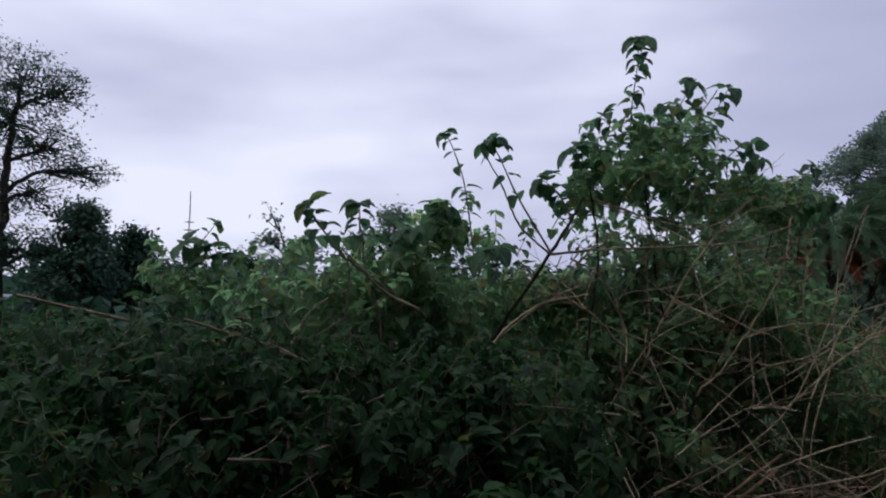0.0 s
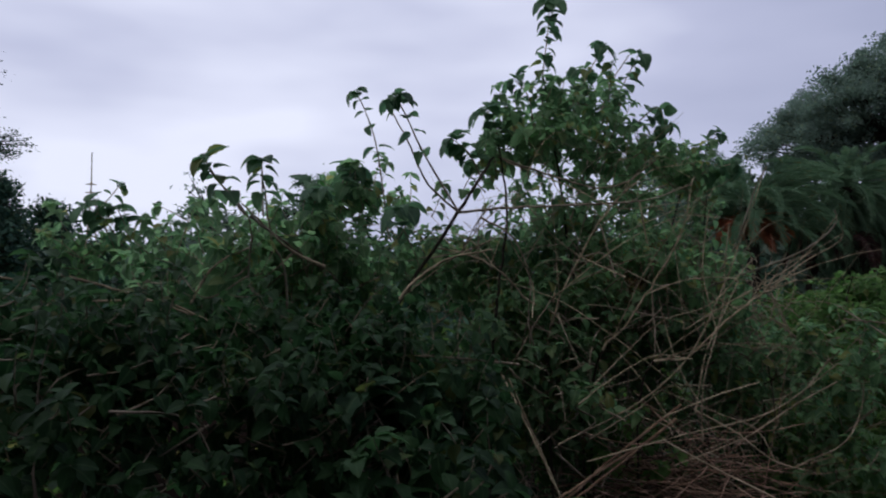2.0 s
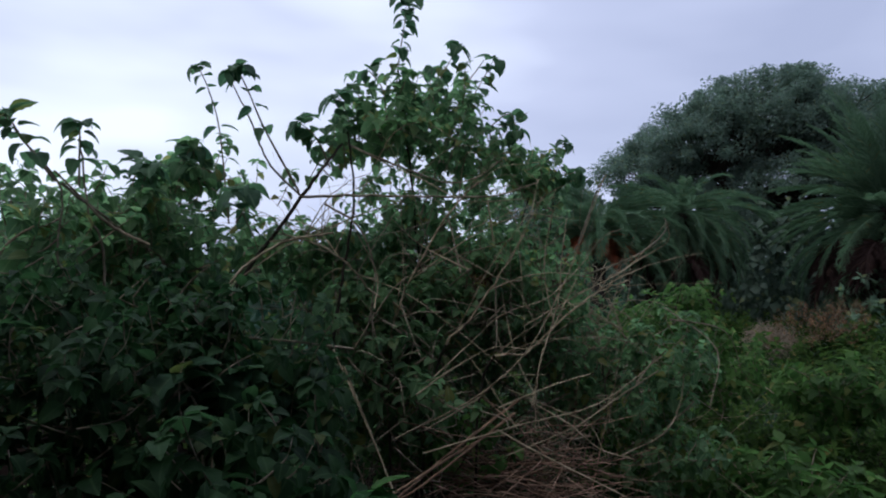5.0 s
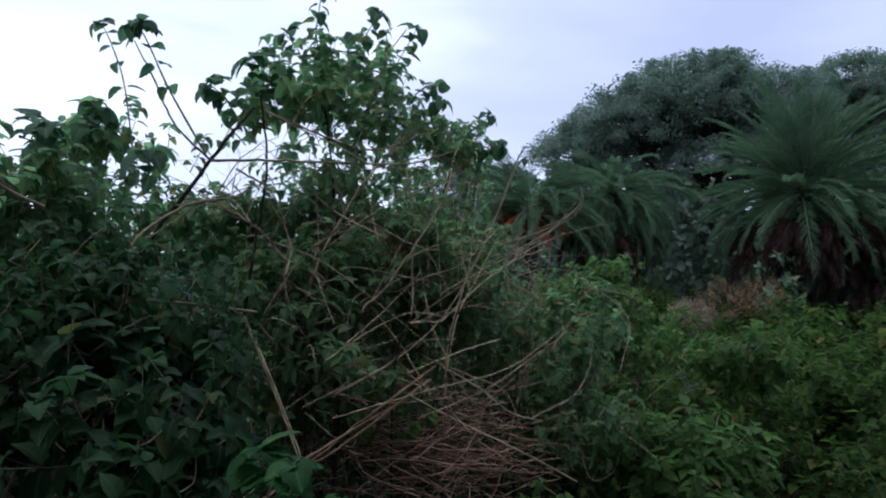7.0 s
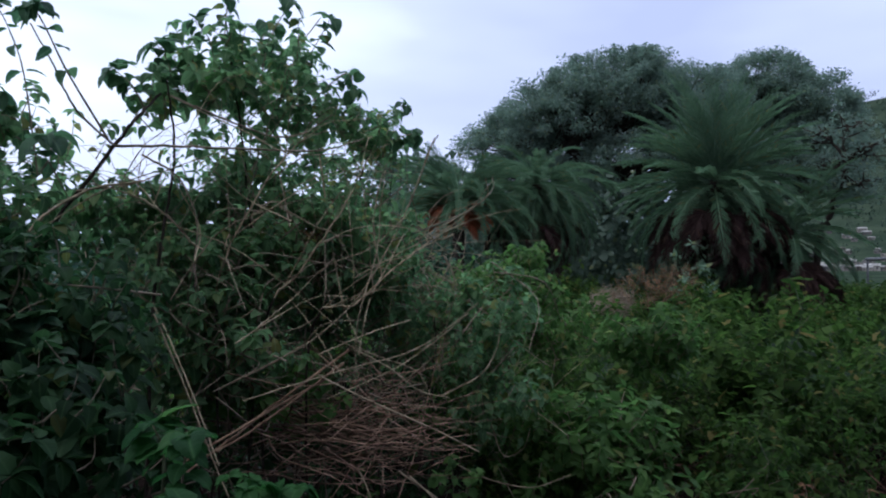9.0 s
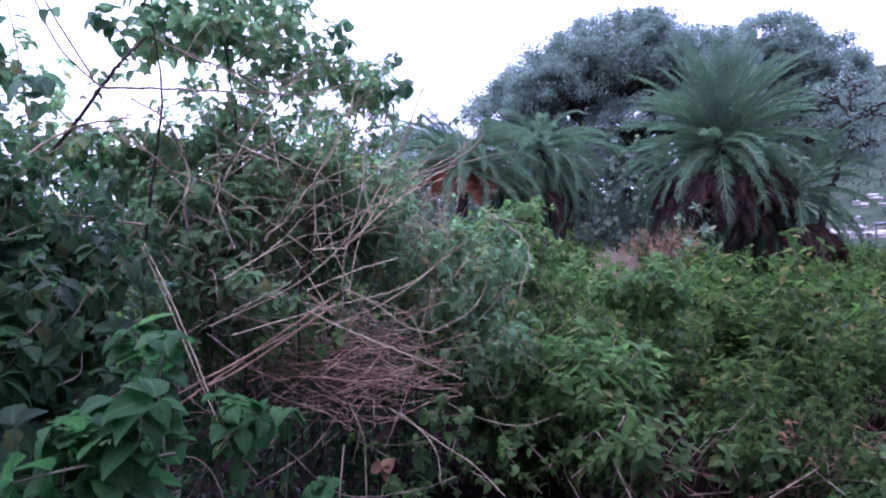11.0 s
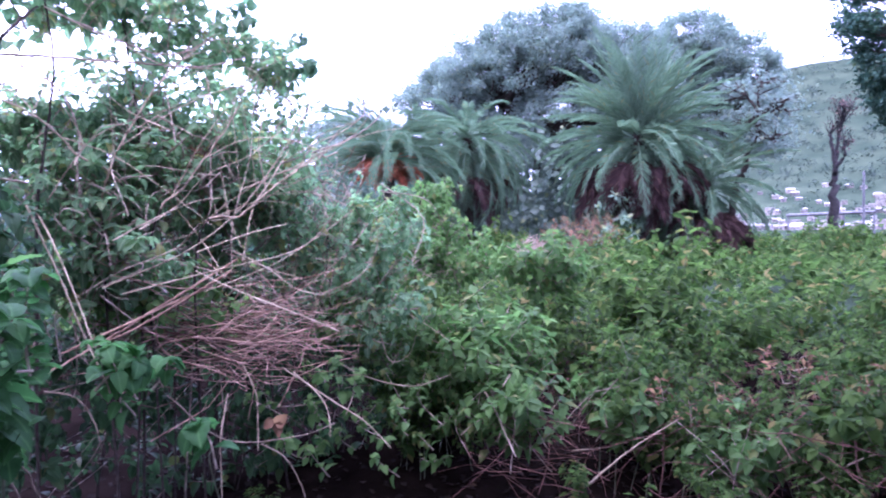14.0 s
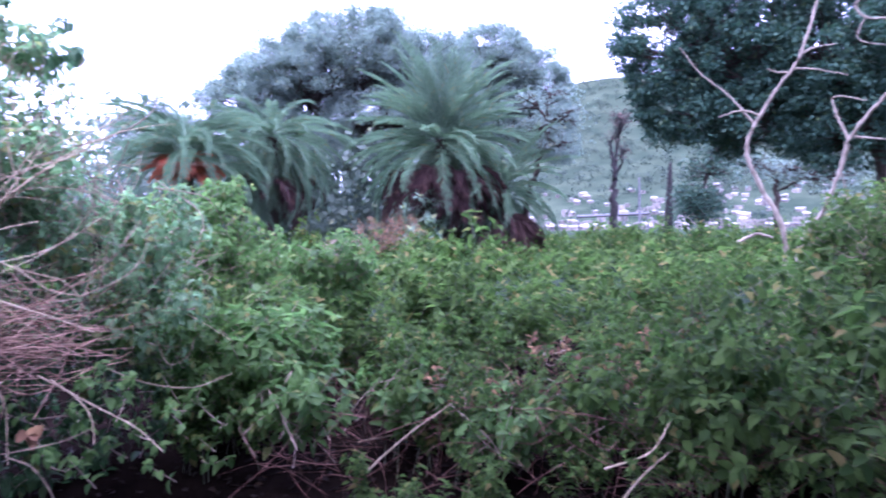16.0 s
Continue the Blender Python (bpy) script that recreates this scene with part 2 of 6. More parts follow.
# ---- tools ----
class Geo:
    """Gathers points and faces, and makes one mesh of them."""

    def __init__(self):
        self.v, self.f, self.uv, self.n = [], [], [], 0

    def add(self, v, f, uv=None):
        v = np.asarray(v, np.float32).reshape(-1, 3)
        f = np.asarray(f, np.int32)
        if not len(v) or not len(f):
            return self
        self.v.append(v)
        self.f.append(f + self.n)
        self.uv.append(np.zeros((len(v), 2), np.float32) if uv is None else np.asarray(uv, np.float32))
        self.n += len(v)
        return self

    def mesh(self, name, *mats, smooth=True):
        me = bpy.data.meshes.new(name)
        if not self.v:
            return me
        v, uv = np.concatenate(self.v), np.concatenate(self.uv)
        sizes = np.concatenate([np.full(len(f), f.shape[1], np.int32) for f in self.f])
        loops = np.concatenate([f.ravel() for f in self.f])
        starts = np.concatenate([[0], np.cumsum(sizes)[:-1]]).astype(np.int32)
        me.vertices.add(len(v))
        me.vertices.foreach_set("co", v.ravel())
        me.loops.add(len(loops))
        me.loops.foreach_set("vertex_index", loops)
        me.polygons.add(len(sizes))
        me.polygons.foreach_set("loop_start", starts)
        me.polygons.foreach_set("use_smooth", np.full(len(sizes), smooth))
        layer = me.uv_layers.new(name="UVMap")
        layer.uv.foreach_set("vector", uv[loops].ravel())
        for m in mats:
            me.materials.append(m)
        me.update(calc_edges=True)
        me.validate()
        return me


def thing(name, at, label, category, group="", kind=""):
    """An Empty at a thing's foot, to parent its parts."""
    ob = new(name)
    ob.location = at
    ob.empty_display_size = 0.1
    return tagged(ob, label, category, group, kind)


def world_of(ob):
    """Where an object stands, by its own and its parents' poses."""
    here = ob.matrix_parent_inverse @ ob.matrix_basis if ob.parent else ob.matrix_basis.copy()
    return world_of(ob.parent) @ here if ob.parent else here


def part(name, mesh, parent, label="", kind="", at=None):
    """One mesh under a thing or a part. Its points are in world metres unless at gives a pose in its parent's space."""
    ob = new(name, mesh)
    ob.parent = parent
    if at is None:
        ob.matrix_parent_inverse = world_of(parent).inverted()
    else:
        ob.matrix_basis = at
    return tagged(ob, label, kind=kind)


def unit(v):
    v = np.asarray(v, float)
    return v / np.maximum(np.linalg.norm(v, axis=-1, keepdims=True), 1e-9)


def curve(points, steps=6):
    """A smooth line through a few points."""
    p = np.asarray(points, float)
    if len(p) == 2:
        return p[0] + (p[1] - p[0]) * np.linspace(0, 1, steps + 1)[:, None]
    q = np.vstack([2 * p[0] - p[1], p, 2 * p[-1] - p[-2]])
    out = []
    for i in range(len(p) - 1):
        a, b, c, d = q[i : i + 4]
        t = np.linspace(0, 1, steps, endpoint=False)[:, None]
        out.append(0.5 * (2 * b + (c - a) * t + (2 * a - 5 * b + 4 * c - d) * t**2 + (3 * b - a - 3 * c + d) * t**3))
    return np.vstack(out + [p[-1:]])


def tube(line, r0, r1, sides=6, knots=0.0, rng=None):
    """Points and faces of a tapered round stem along a line; knots: how uneven it is."""
    line = np.asarray(line, float)
    n = len(line)
    way = unit(np.gradient(line, axis=0))
    ref = np.where(np.abs(way[:, 2:3]) > 0.9, np.array([[1.0, 0, 0]]), np.array([[0, 0, 1.0]]))
    a = unit(np.cross(way, ref))
    b = np.cross(way, a)
    r = np.linspace(r0, r1, n)
    if knots and rng is not None:
        r = r * (1 + knots * rng.uniform(-1, 1, n))
    ang = np.linspace(0, 2 * np.pi, sides, endpoint=False)
    v = line[:, None] + r[:, None, None] * (np.cos(ang)[None, :, None] * a[:, None] + np.sin(ang)[None, :, None] * b[:, None])
    i, j = np.meshgrid(np.arange(n - 1), np.arange(sides), indexing="ij")
    k = (j + 1) % sides
    f = np.stack([i * sides + j, i * sides + k, (i + 1) * sides + k, (i + 1) * sides + j], -1).reshape(-1, 4)
    return v.reshape(-1, 3), f


def wander(line, amount, rng):
    """The line with small crooked turns, its ends kept."""
    line = np.array(line, float)
    n = len(line)
    off = rng.normal(0, amount, (n, 3))
    off[0] = off[-1] = 0
    return line + off


def arc(us, bend):
    """How far forward and down a leaf's midrib is at each share of its length, if it bends by that angle on the way."""
    return np.sin(bend * us) / bend, -(1 - np.cos(bend * us)) / bend


def leaf_shape(width=0.33, bend=1.0, fold=0.35):
    """A pointed oval leaf about one unit long along y, folded at its midrib and arching down towards the tip."""
    us = np.array([0, 0.13, 0.4, 0.74, 1.0])
    half = np.array([0, 0.74, 1.0, 0.62, 0]) * width
    y, z = arc(us, bend)
    mid = np.stack([0 * us, y, z], -1)
    left = np.stack([-half, y, z + half * fold], -1)[1:4]
    right = left * (-1, 1, 1)
    v = np.vstack([mid, left, right])
    uv = np.stack([np.r_[0 * us, half[1:4], half[1:4]], np.r_[us, us[1:4], us[1:4]]], -1)
    f = [(0, 1, 5), (1, 2, 6), (1, 6, 5), (2, 3, 7), (2, 7, 6), (3, 4, 7), (0, 8, 1), (1, 9, 2), (1, 8, 9), (2, 10, 3), (2, 9, 10), (3, 10, 4)]
    return v, np.array(f), uv


def blade_shape(width=0.3, droop=0.15, fold=0.2):
    """A plain small leaf: two triangles folded at the midrib."""
    v = np.array([(0, 0, 0), (-width, 0.42, fold * width), (0, 1, -droop), (width, 0.42, fold * width)])
    return v, np.array([(0, 2, 1), (0, 3, 2)]), np.array([(0, 0), (width, 0.42), (0, 1), (width, 0.42)])


def oval_shape(width=0.3, droop=0.2, fold=0.3):
    """A small oval leaf of four triangles."""
    v = np.array([(0, 0, 0), (-width, 0.32, fold * width), (-0.66 * width, 0.68, fold * width * 0.6 - droop * 0.5), (0, 1, -droop),
                  (0.66 * width, 0.68, fold * width * 0.6 - droop * 0.5), (width, 0.32, fold * width)])
    f = np.array([(0, 2, 1), (0, 3, 2), (0, 4, 3), (0, 5, 4)])
    return v, f, np.abs(v[:, :2])


class Leaves:
    """Gathers leaves by foot, direction, upper side and length."""

    def __init__(self):
        self.p, self.d, self.u, self.s = [], [], [], []

    def add(self, p, d, u, s):
        p = np.asarray(p, float).reshape(-1, 3)
        self.p.append(p)
        self.d.append(np.broadcast_to(np.asarray(d, float), p.shape))
        self.u.append(np.broadcast_to(np.asarray(u, float), p.shape))
        self.s.append(np.broadcast_to(np.asarray(s, float), (len(p),)))

    def poses(self):
        p, d, u, s = np.concatenate(self.p), unit(np.concatenate(self.d)), np.concatenate(self.u), np.concatenate(self.s)
        x = unit(np.cross(d, u + 1e-4))
        z = np.cross(x, d)
        return p, np.stack([x, d, z], -1) * s[:, None, None]

    def into(self, geo, shape):
        if not self.p:
            return geo
        v, f, uv = shape
        p, m = self.poses()
        n = len(p)
        pts = p[:, None] + np.einsum("nij,kj->nki", m, v)
        faces = (f[None] + (np.arange(n) * len(v))[:, None, None]).reshape(-1, f.shape[1])
        return geo.add(pts.reshape(-1, 3), faces, np.tile(uv, (n, 1)))


def in_ball(rng, n, hollow=0.35):
    """Random points of the unit ball, fewer near its middle."""
    d = unit(rng.normal(size=(n, 3)))
    return d * (hollow + (1 - hollow) * rng.uniform(0, 1, (n, 1)) ** 0.6)


def shoot_leaves(bag, line, rng, pairs=5, size=0.065, start=0.15, droop=0.5, tuft=6):
    """Opposite pairs of leaves along a shoot, each pair across the last, smaller towards a tuft at the tip."""
    line = np.asarray(line, float)
    n = len(line)
    turn = rng.uniform(0, np.pi)
    for i in range(pairs + 1):
        u = start + (1 - start) * i / max(pairs, 1)
        k = min(int(u * (n - 1)), n - 2)
        w = u * (n - 1) - k
        p = line[k] * (1 - w) + line[k + 1] * w
        way = unit(line[k + 1] - line[k])
        a = unit(np.cross(way, (0.31, 0.72, 0.62)))
        b = np.cross(way, a)
        tip = i == pairs
        for s in range(tuft if tip else 2):
            ang = turn + i * np.pi / 2 + s * (6.28 / tuft if tip else np.pi) + rng.normal(0, 0.35)
            out = np.cos(ang) * a + np.sin(ang) * b
            sag = droop * rng.uniform(-0.1, 1.3)
            d = out + way * ((0.7 if s % 2 else 0.25) if tip else 0.3) + np.array((0, 0, -sag))
            bag.add(p + out * size * 0.05, d, way * 0.5 + (0, 0, 0.9) + rng.normal(0, 0.3, 3), size * ((0.6 if s % 2 else 0.85 if tuft < 7 else 1.0) if tip else 1.08 - 0.35 * u) * rng.uniform(0.7, 1.2))


def broad_leaf(width=0.34, bend=1.1, fold=0.3, curl=0.14):
    """A broad pointed leaf on a short stalk, finer than leaf_shape: toothed at the rim, cupped between midrib and edge, arching down."""
    us = np.array([0.0, 0.10, 0.13, 0.21, 0.30, 0.40, 0.51, 0.62, 0.73, 0.84, 0.93, 1.0])
    half = np.array([0.03, 0.03, 0.50, 0.86, 0.95, 1.04, 0.93, 0.88, 0.66, 0.50, 0.24, 0.0]) * width
    wave = np.array([0, 0, 1, -1, 1, -1, 1, -1, 1, -1, 1, 0]) * 0.05 * width
    n = len(us)
    y, z = arc(us, bend)
    v, uv = [], []
    for side, inner in ((0, 0), (-1, 0.55), (-1, 1), (1, 0.55), (1, 1)):
        x = half * inner
        lift = fold * x + (curl * width if 0 < inner < 1 else 0) * (us > 0.12) + (wave if inner == 1 else 0)
        v.append(np.stack([side * x, y, z + lift], -1))
        uv.append(np.stack([x, us], -1))
    f = []
    for a, b in ((1, 0), (2, 1), (0, 3), (3, 4)):
        for i in range(n - 1):
            f.append((a * n + i, b * n + i, b * n + i + 1, a * n + i + 1))
    return np.vstack(v), np.array(f), np.vstack(uv)


LEAF_SHAPE, BLADE, OVAL = leaf_shape(), blade_shape(), oval_shape()
LEAF_MESHES = []
for wide, bend, crease in ((0.35, 1.0, 0.30), (0.31, 1.5, 0.45), (0.37, 0.6, 0.20)):
    v_, f_, uv_ = broad_leaf(wide, bend, crease)
    LEAF_MESHES.append(Geo().add(v_, f_, uv_).mesh("leaf", LEAF_PIECE))
YOUNG_MESHES = []
for wide, bend, crease in ((0.36, 1.1, 0.25), (0.33, 1.6, 0.4), (0.38, 0.7, 0.2)):
    v_, f_, uv_ = broad_leaf(wide, bend, crease)
    YOUNG_MESHES.append(Geo().add(v_, f_, uv_).mesh("leaf", LEAF_YOUNG))


def loose_leaves(bag, parent, meshes, rng):
    """The bag's leaves as objects of their own under a part."""
    p, m = bag.poses()
    for at, turn in zip(p, m):
        size = float(np.linalg.norm(turn[:, 1]))
        where = Matrix.LocRotScale(Vector(at), Matrix((turn / size).tolist()).to_quaternion(), Vector((size, size, size)))
        ob = part("leaf", meshes[int(rng.integers(len(meshes)))], parent)
        ob.matrix_basis = where


def shrub(name, label, foot, stems, shoots, clumps, seed, size=0.065, bare=0, stem_mat=None, leaf_mat=None, young=False, shape=None, category="shrub"):
    """A woody shrub: bent stems (points, radius), single leafy shoots with loose leaves (points, pairs, leaf length), and clumps (middle, half sizes, shoots)."""
    rng = np.random.default_rng(seed)
    top = thing(name, foot, label, category)
    nodes = []
    for points, radius in stems:
        line = wander(curve(points, 7), radius * 0.2, rng)
        nodes.append(line[len(line) // 3 :])
        part("stem", Geo().add(*tube(line, radius * 0.8, radius * 0.4, 8, 0.06, rng)).mesh("stem", stem_mat or (BARK if radius > 0.0072 else TWIG)), top)
    for points, pairs, length in shoots:
        line = curve(points, 6)
        nodes.append(line)
        ob = part("shoot", Geo().add(*tube(line, 0.0042, 0.0018, 6, 0.1, rng)).mesh("shoot", TWIG), top)
        bag = Leaves()
        shoot_leaves(bag, line, rng, int(pairs * 1.5) if pairs > 6 else pairs, length * 1.3, 0.15 if pairs > 6 else 0.35, 0.45, 9)
        loose_leaves(bag, ob, YOUNG_MESHES if young else LEAF_MESHES, rng)
    nodes = np.concatenate(nodes)
    nodes = nodes[nodes[:, 2] > foot[2] + 0.3]
    twigs, bag = Geo(), Leaves()
    for middle, half, count in clumps:
        middle, half = np.array(middle), np.array(half)
        for q in in_ball(rng, count):
            p = middle + q * half
            way = unit(q * (1, 1, 0.5) + (0, 0, 0.55) + rng.normal(0, 0.35, 3))
            long = rng.uniform(0.10, 0.24) * size / 0.065
            base = p - way * long * 0.6
            line = curve([base, base + way * long * 0.55 + rng.normal(0, 0.01, 3), base + way * long + (0, 0, 0.012)], 3)
            twigs.add(*tube(line, 0.0030, 0.0012, 4))
            shoot_leaves(bag, line, rng, int(rng.integers(2, 5)), size * 1.1)
            if len(nodes) and rng.uniform() < 0.13:
                near = nodes[np.argmin(((nodes - base) ** 2).sum(1) + rng.uniform(0, 0.12, len(nodes)))]
                if np.linalg.norm(near - base) < 0.42:
                    bend = (near + base) / 2 + rng.normal(0, 0.025, 3) - (0, 0, 0.03)
                    twigs.add(*tube(curve([near, bend, base], 7), 0.0034, 0.0016, 5))
    inner = sorted(clumps, key=lambda c: c[0][2])[: max(1, len(clumps) // 2)]
    for _ in range(bare):
        middle, half, count = inner[int(rng.integers(len(inner)))]
        p = np.array(middle) + in_ball(rng, 1)[0] * np.array(half) * 1.1
        way = unit(rng.normal(0, 1, 3) + (0, 0, 0.7))
        long = rng.uniform(0.2, 0.6)
        side = rng.normal(0, 0.07, 3)
        twigs.add(*tube(curve([p - way * long / 2, p + side, p + way * long / 2 - (0, 0, 0.06)], 4), 0.0040, 0.0016, 5))
    part("twig_tangle", twigs.mesh("twig_tangle", TWIG), top, "thin grey-brown twigs", "stuff")
    part("foliage", bag.into(Geo(), shape or LEAF_SHAPE).mesh("foliage", leaf_mat or LEAF), top, kind="stuff")
    return top


def stalk(name, label, points, r0, r1, mat=None, parent=None, seed=0, sides=7):
    """One bare bent stem, a thing of its own or a part."""
    rng = np.random.default_rng(seed)
    line = wander(curve(points, 8), min(r0 * 0.16, 0.006), rng)
    me = Geo().add(*tube(line, r0, r1, sides, 0.14, rng)).mesh(name, mat or DRY_STEM)
    if parent is not None:
        return part(name, me, parent)
    return tagged(new(name, me), label, "dry stem")


def tree(name, label, foot, trunk, radius, clumps, seed, leaf=0.12, per=10, mat=None, bark=None, shape=None, category="tree", spread=0.32, flat=0.9, twig=0.012, branches=60):
    """A tapered crooked trunk, limbs to each clump of the crown (middle, half sizes, twigs), and small leaves about every twig's end."""
    rng = np.random.default_rng(seed)
    top = thing(name, foot, label, category)
    line = wander(curve(trunk, 6), radius * 0.3, rng)
    part("trunk", Geo().add(*tube(line, radius, radius * 0.45, 10, 0.08, rng)).mesh("trunk", bark or BARK), top)
    twigs, bag = Geo(), Leaves()
    for middle, half, count in clumps:
        middle, half = np.array(middle), np.array(half)
        lower = [q for q in line[len(line) // 4 :] if q[2] < middle[2] - 0.35 * math.hypot(q[0] - middle[0], q[1] - middle[1])]
        start = lower[-1] if lower else line[len(line) // 4]
        bend = start * 0.45 + middle * 0.55 + rng.normal(0, 0.06, 3) * np.linalg.norm(middle - start) + (0, 0, 0.08 * np.linalg.norm(middle - start))
        limb = wander(curve([start, bend, middle], 7), radius * 0.12, rng)
        part("limb", Geo().add(*tube(limb, radius * 0.42, radius * 0.13, 7, 0.1, rng)).mesh("limb", bark or BARK), top)
        ends = middle + in_ball(rng, count, 0.25) * half
        for e in ends[:: max(1, count // branches)]:
            root = limb[int(rng.integers(len(limb) // 2, len(limb)))]
            twigs.add(*tube(curve([root, (root + e) / 2 + rng.normal(0, 0.08, 3) * half, e], 3), twig * 2, twig * 0.5, 4))
        n = count * per
        q = np.repeat(ends, per, 0) + rng.normal(0, spread, (n, 3)) * (1, 1, 0.6)
        d = rng.normal(0, 1, (n, 3)) * (1, 1, 0.55) - (0, 0, 0.25)
        out = unit((q - middle) / half)
        bag.add(q, d, out * 1.3 + rng.normal(0, flat * 0.5, (n, 3)) + (0, 0, 0.7), leaf * rng.uniform(0.7, 1.3, n))
    part("branchwork", twigs.mesh("branchwork", bark or BARK), top, "fine dark branches", "stuff")
    part("crown", bag.into(Geo(), shape or BLADE).mesh("crown", mat or HAZY_LEAF), top, kind="stuff")
    return top


def ground_height(x, y):
    """The lie of the land: a gentle rise past the weeds, and a wooded hill far off."""
    x, y = np.asarray(x, float), np.asarray(y, float)
    r = np.hypot(x, y)
    low = -0.2 + 0.032 * np.clip(r - 4, 0, 16) + 0.004 * np.clip(r - 20, 0, 180)
    az = np.degrees(np.arctan2(x, y))
    side = 1 / (1 + np.exp(-(az - 49) / 3.2)) / (1 + np.exp((az - 118) / 7.0))
    rise = np.clip((r - 300) / 420, 0, 1) ** 1.6 * (1.0 - 0.25 * np.clip((r - 720) / 600, 0, 1))
    lumps = 1 + 0.03 * np.sin(az * 0.11 + 1.0) + 0.012 * np.sin(az * 0.45)
    return low + side * rise * 152 * lumps + 0.04 * np.sin(x * 1.7) * np.sin(y * 1.3)


# ---- the land ----
def land():
    """One sheet from the camera's feet to the horizon, finer near by."""
    r = np.r_[0.0, np.geomspace(0.6, 2400, 120)]
    az = np.radians(np.linspace(-180, 180, 241)[:-1])
    rr, aa = np.meshgrid(r, az, indexing="ij")
    x, y = rr * np.sin(aa), rr * np.cos(aa)
    z = ground_height(x, y)
    k = len(az)
    i, j = np.meshgrid(np.arange(len(r) - 1), np.arange(k), indexing="ij")
    f = np.stack([i * k + j, (i + 1) * k + j, (i + 1) * k + (j + 1) % k, i * k + (j + 1) % k], -1).reshape(-1, 4)
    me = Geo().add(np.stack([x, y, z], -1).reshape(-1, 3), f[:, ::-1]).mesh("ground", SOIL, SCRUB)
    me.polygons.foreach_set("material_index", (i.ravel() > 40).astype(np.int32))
    return tagged(new("ground", me), "soil with leaf litter, blackened for the shade under the weeds", "ground", kind="structure")


land()


def foot(p, sink=0.03):
    """A place moved down to the ground."""
    return (p[0], p[1], float(ground_height(p[0], p[1])) - sink)


def far_woods(name, label, n, azimuth, reach, low, high, mat, seed, gaps=0.0, per=30, leaf=0.36):
    """Far woods: many small ragged crowns of leaf clumps; gaps: the share left out where houses stand."""
    rng = np.random.default_rng(seed)
    bag = Leaves()
    az = np.radians(rng.uniform(*azimuth, n))
    r = np.sqrt(rng.uniform(reach[0] ** 2, reach[1] ** 2, n))
    keep = (rng.uniform(size=n) > gaps) | (r > 400)
    az, r = az[keep], r[keep]
    x, y = r * np.sin(az), r * np.cos(az)
    z = ground_height(x, y)
    tall = rng.uniform(low, high, len(x))
    q = np.repeat(np.stack([x, y, z + tall * 0.5], -1), per, 0)
    size = np.repeat(tall, per)
    d = unit(rng.normal(size=(len(q), 3)))
    bag.add(q + d * size[:, None] * (0.55, 0.55, 0.5), rng.normal(0, 1, (len(q), 3)), d + (0, 0, 0.6), leaf * size * rng.uniform(0.6, 1.4, len(q)))
    return tagged(new(name, bag.into(Geo(), blade_shape(0.42)).mesh(name, mat)), label, "woods", kind="stuff")


far_woods("hill_woods", "dense green scrub woods covering the far hillside", 4200, (44, 122), (250, 760), 2.6, 6.5, HILL_LEAF, 5, 0.8, 28, 0.2)
far_woods("distant_woods", "dark belt of distant trees on the horizon", 900, (-70, 50), (45, 150), 2.5, 6.0, DARK_TREE, 6, per=44, leaf=0.18)
far_woods("undergrowth", "grey-green bushes under the spreading trees, paled for haze", 270, (22, 52), (21, 36), 1.6, 5.0, HAZY_UNDERWOOD, 7, per=230, leaf=0.05)
far_woods("hedge", "dark bushes behind the thicket", 330, (-50, 30), (9.5, 26), 0.9, 2.0, DARK_TREE, 8, per=95, leaf=0.115)


# ---- palms ----
def frond_mesh(length, rise, fall, leaf, seed, mat, ragged=0.0, pairs=84):
    """A feather palm leaf: an arching midrib with two rows of narrow leaflets."""
    rng = np.random.default_rng(seed)
    u = np.linspace(0, 1, 22)
    slope = np.radians(rise + (fall - rise) * u**1.5)
    step = length / 21
    y = np.r_[0, np.cumsum(np.cos(slope[:-1]) * step)]
    z = np.r_[0, np.cumsum(np.sin(slope[:-1]) * step)]
    line = np.stack([0 * y + 0.05 * length * rng.uniform(-1, 1) * u**2, y, z], -1)
    geo = Geo().add(*tube(line, 0.022, 0.005, 5))
    bag = Leaves()
    way = unit(np.gradient(line, axis=0))
    for i in range(pairs):
        t = 0.14 + 0.85 * (i + rng.uniform(0, 0.6)) / pairs
        k = min(int(t * 21), 20)
        p = line[k] + (line[k + 1] - line[k]) * (t * 21 - k)
        long = leaf * (0.45 + 1.1 * math.sin(math.pi * min(1, 0.12 + 0.86 * t)) * 0.62)
        up = np.cross((1.0, 0, 0), way[k])
        for s in (-1, 1):
            if rng.uniform() < ragged:
                continue
            d = np.array((s, 0, 0)) * 0.62 + way[k] * (0.7 + 0.5 * t) + up * rng.uniform(0.0, 0.5) + rng.normal(0, 0.07, 3) - np.array((0, 0, ragged * 0.7))
            bag.add(p, d, up + rng.normal(0, 0.3, 3), long * rng.uniform(0.85, 1.1))
    bag.into(geo, blade_shape(0.018, 0.2, 0.5))
    return geo.mesh("frond", mat)


GREEN_FRONDS = [frond_mesh(2.75, 0, -bend, 0.34, k + 1, PALM_LEAF, pairs=54) for k, bend in enumerate((30, 42, 54, 66, 80))]
DEAD_FRONDS = [frond_mesh(1.5, 8, -40, 0.40, 5, PALM_DEAD, 0.15), frond_mesh(1.4, 12, -58, 0.38, 6, PALM_DEAD, 0.25)]
DRY_FRONDS = [frond_mesh(2.0, 5, -86, 0.42, 7, PALM_DRY, 0.25), frond_mesh(2.2, 25, -88, 0.45, 8, PALM_DRY, 0.2)]


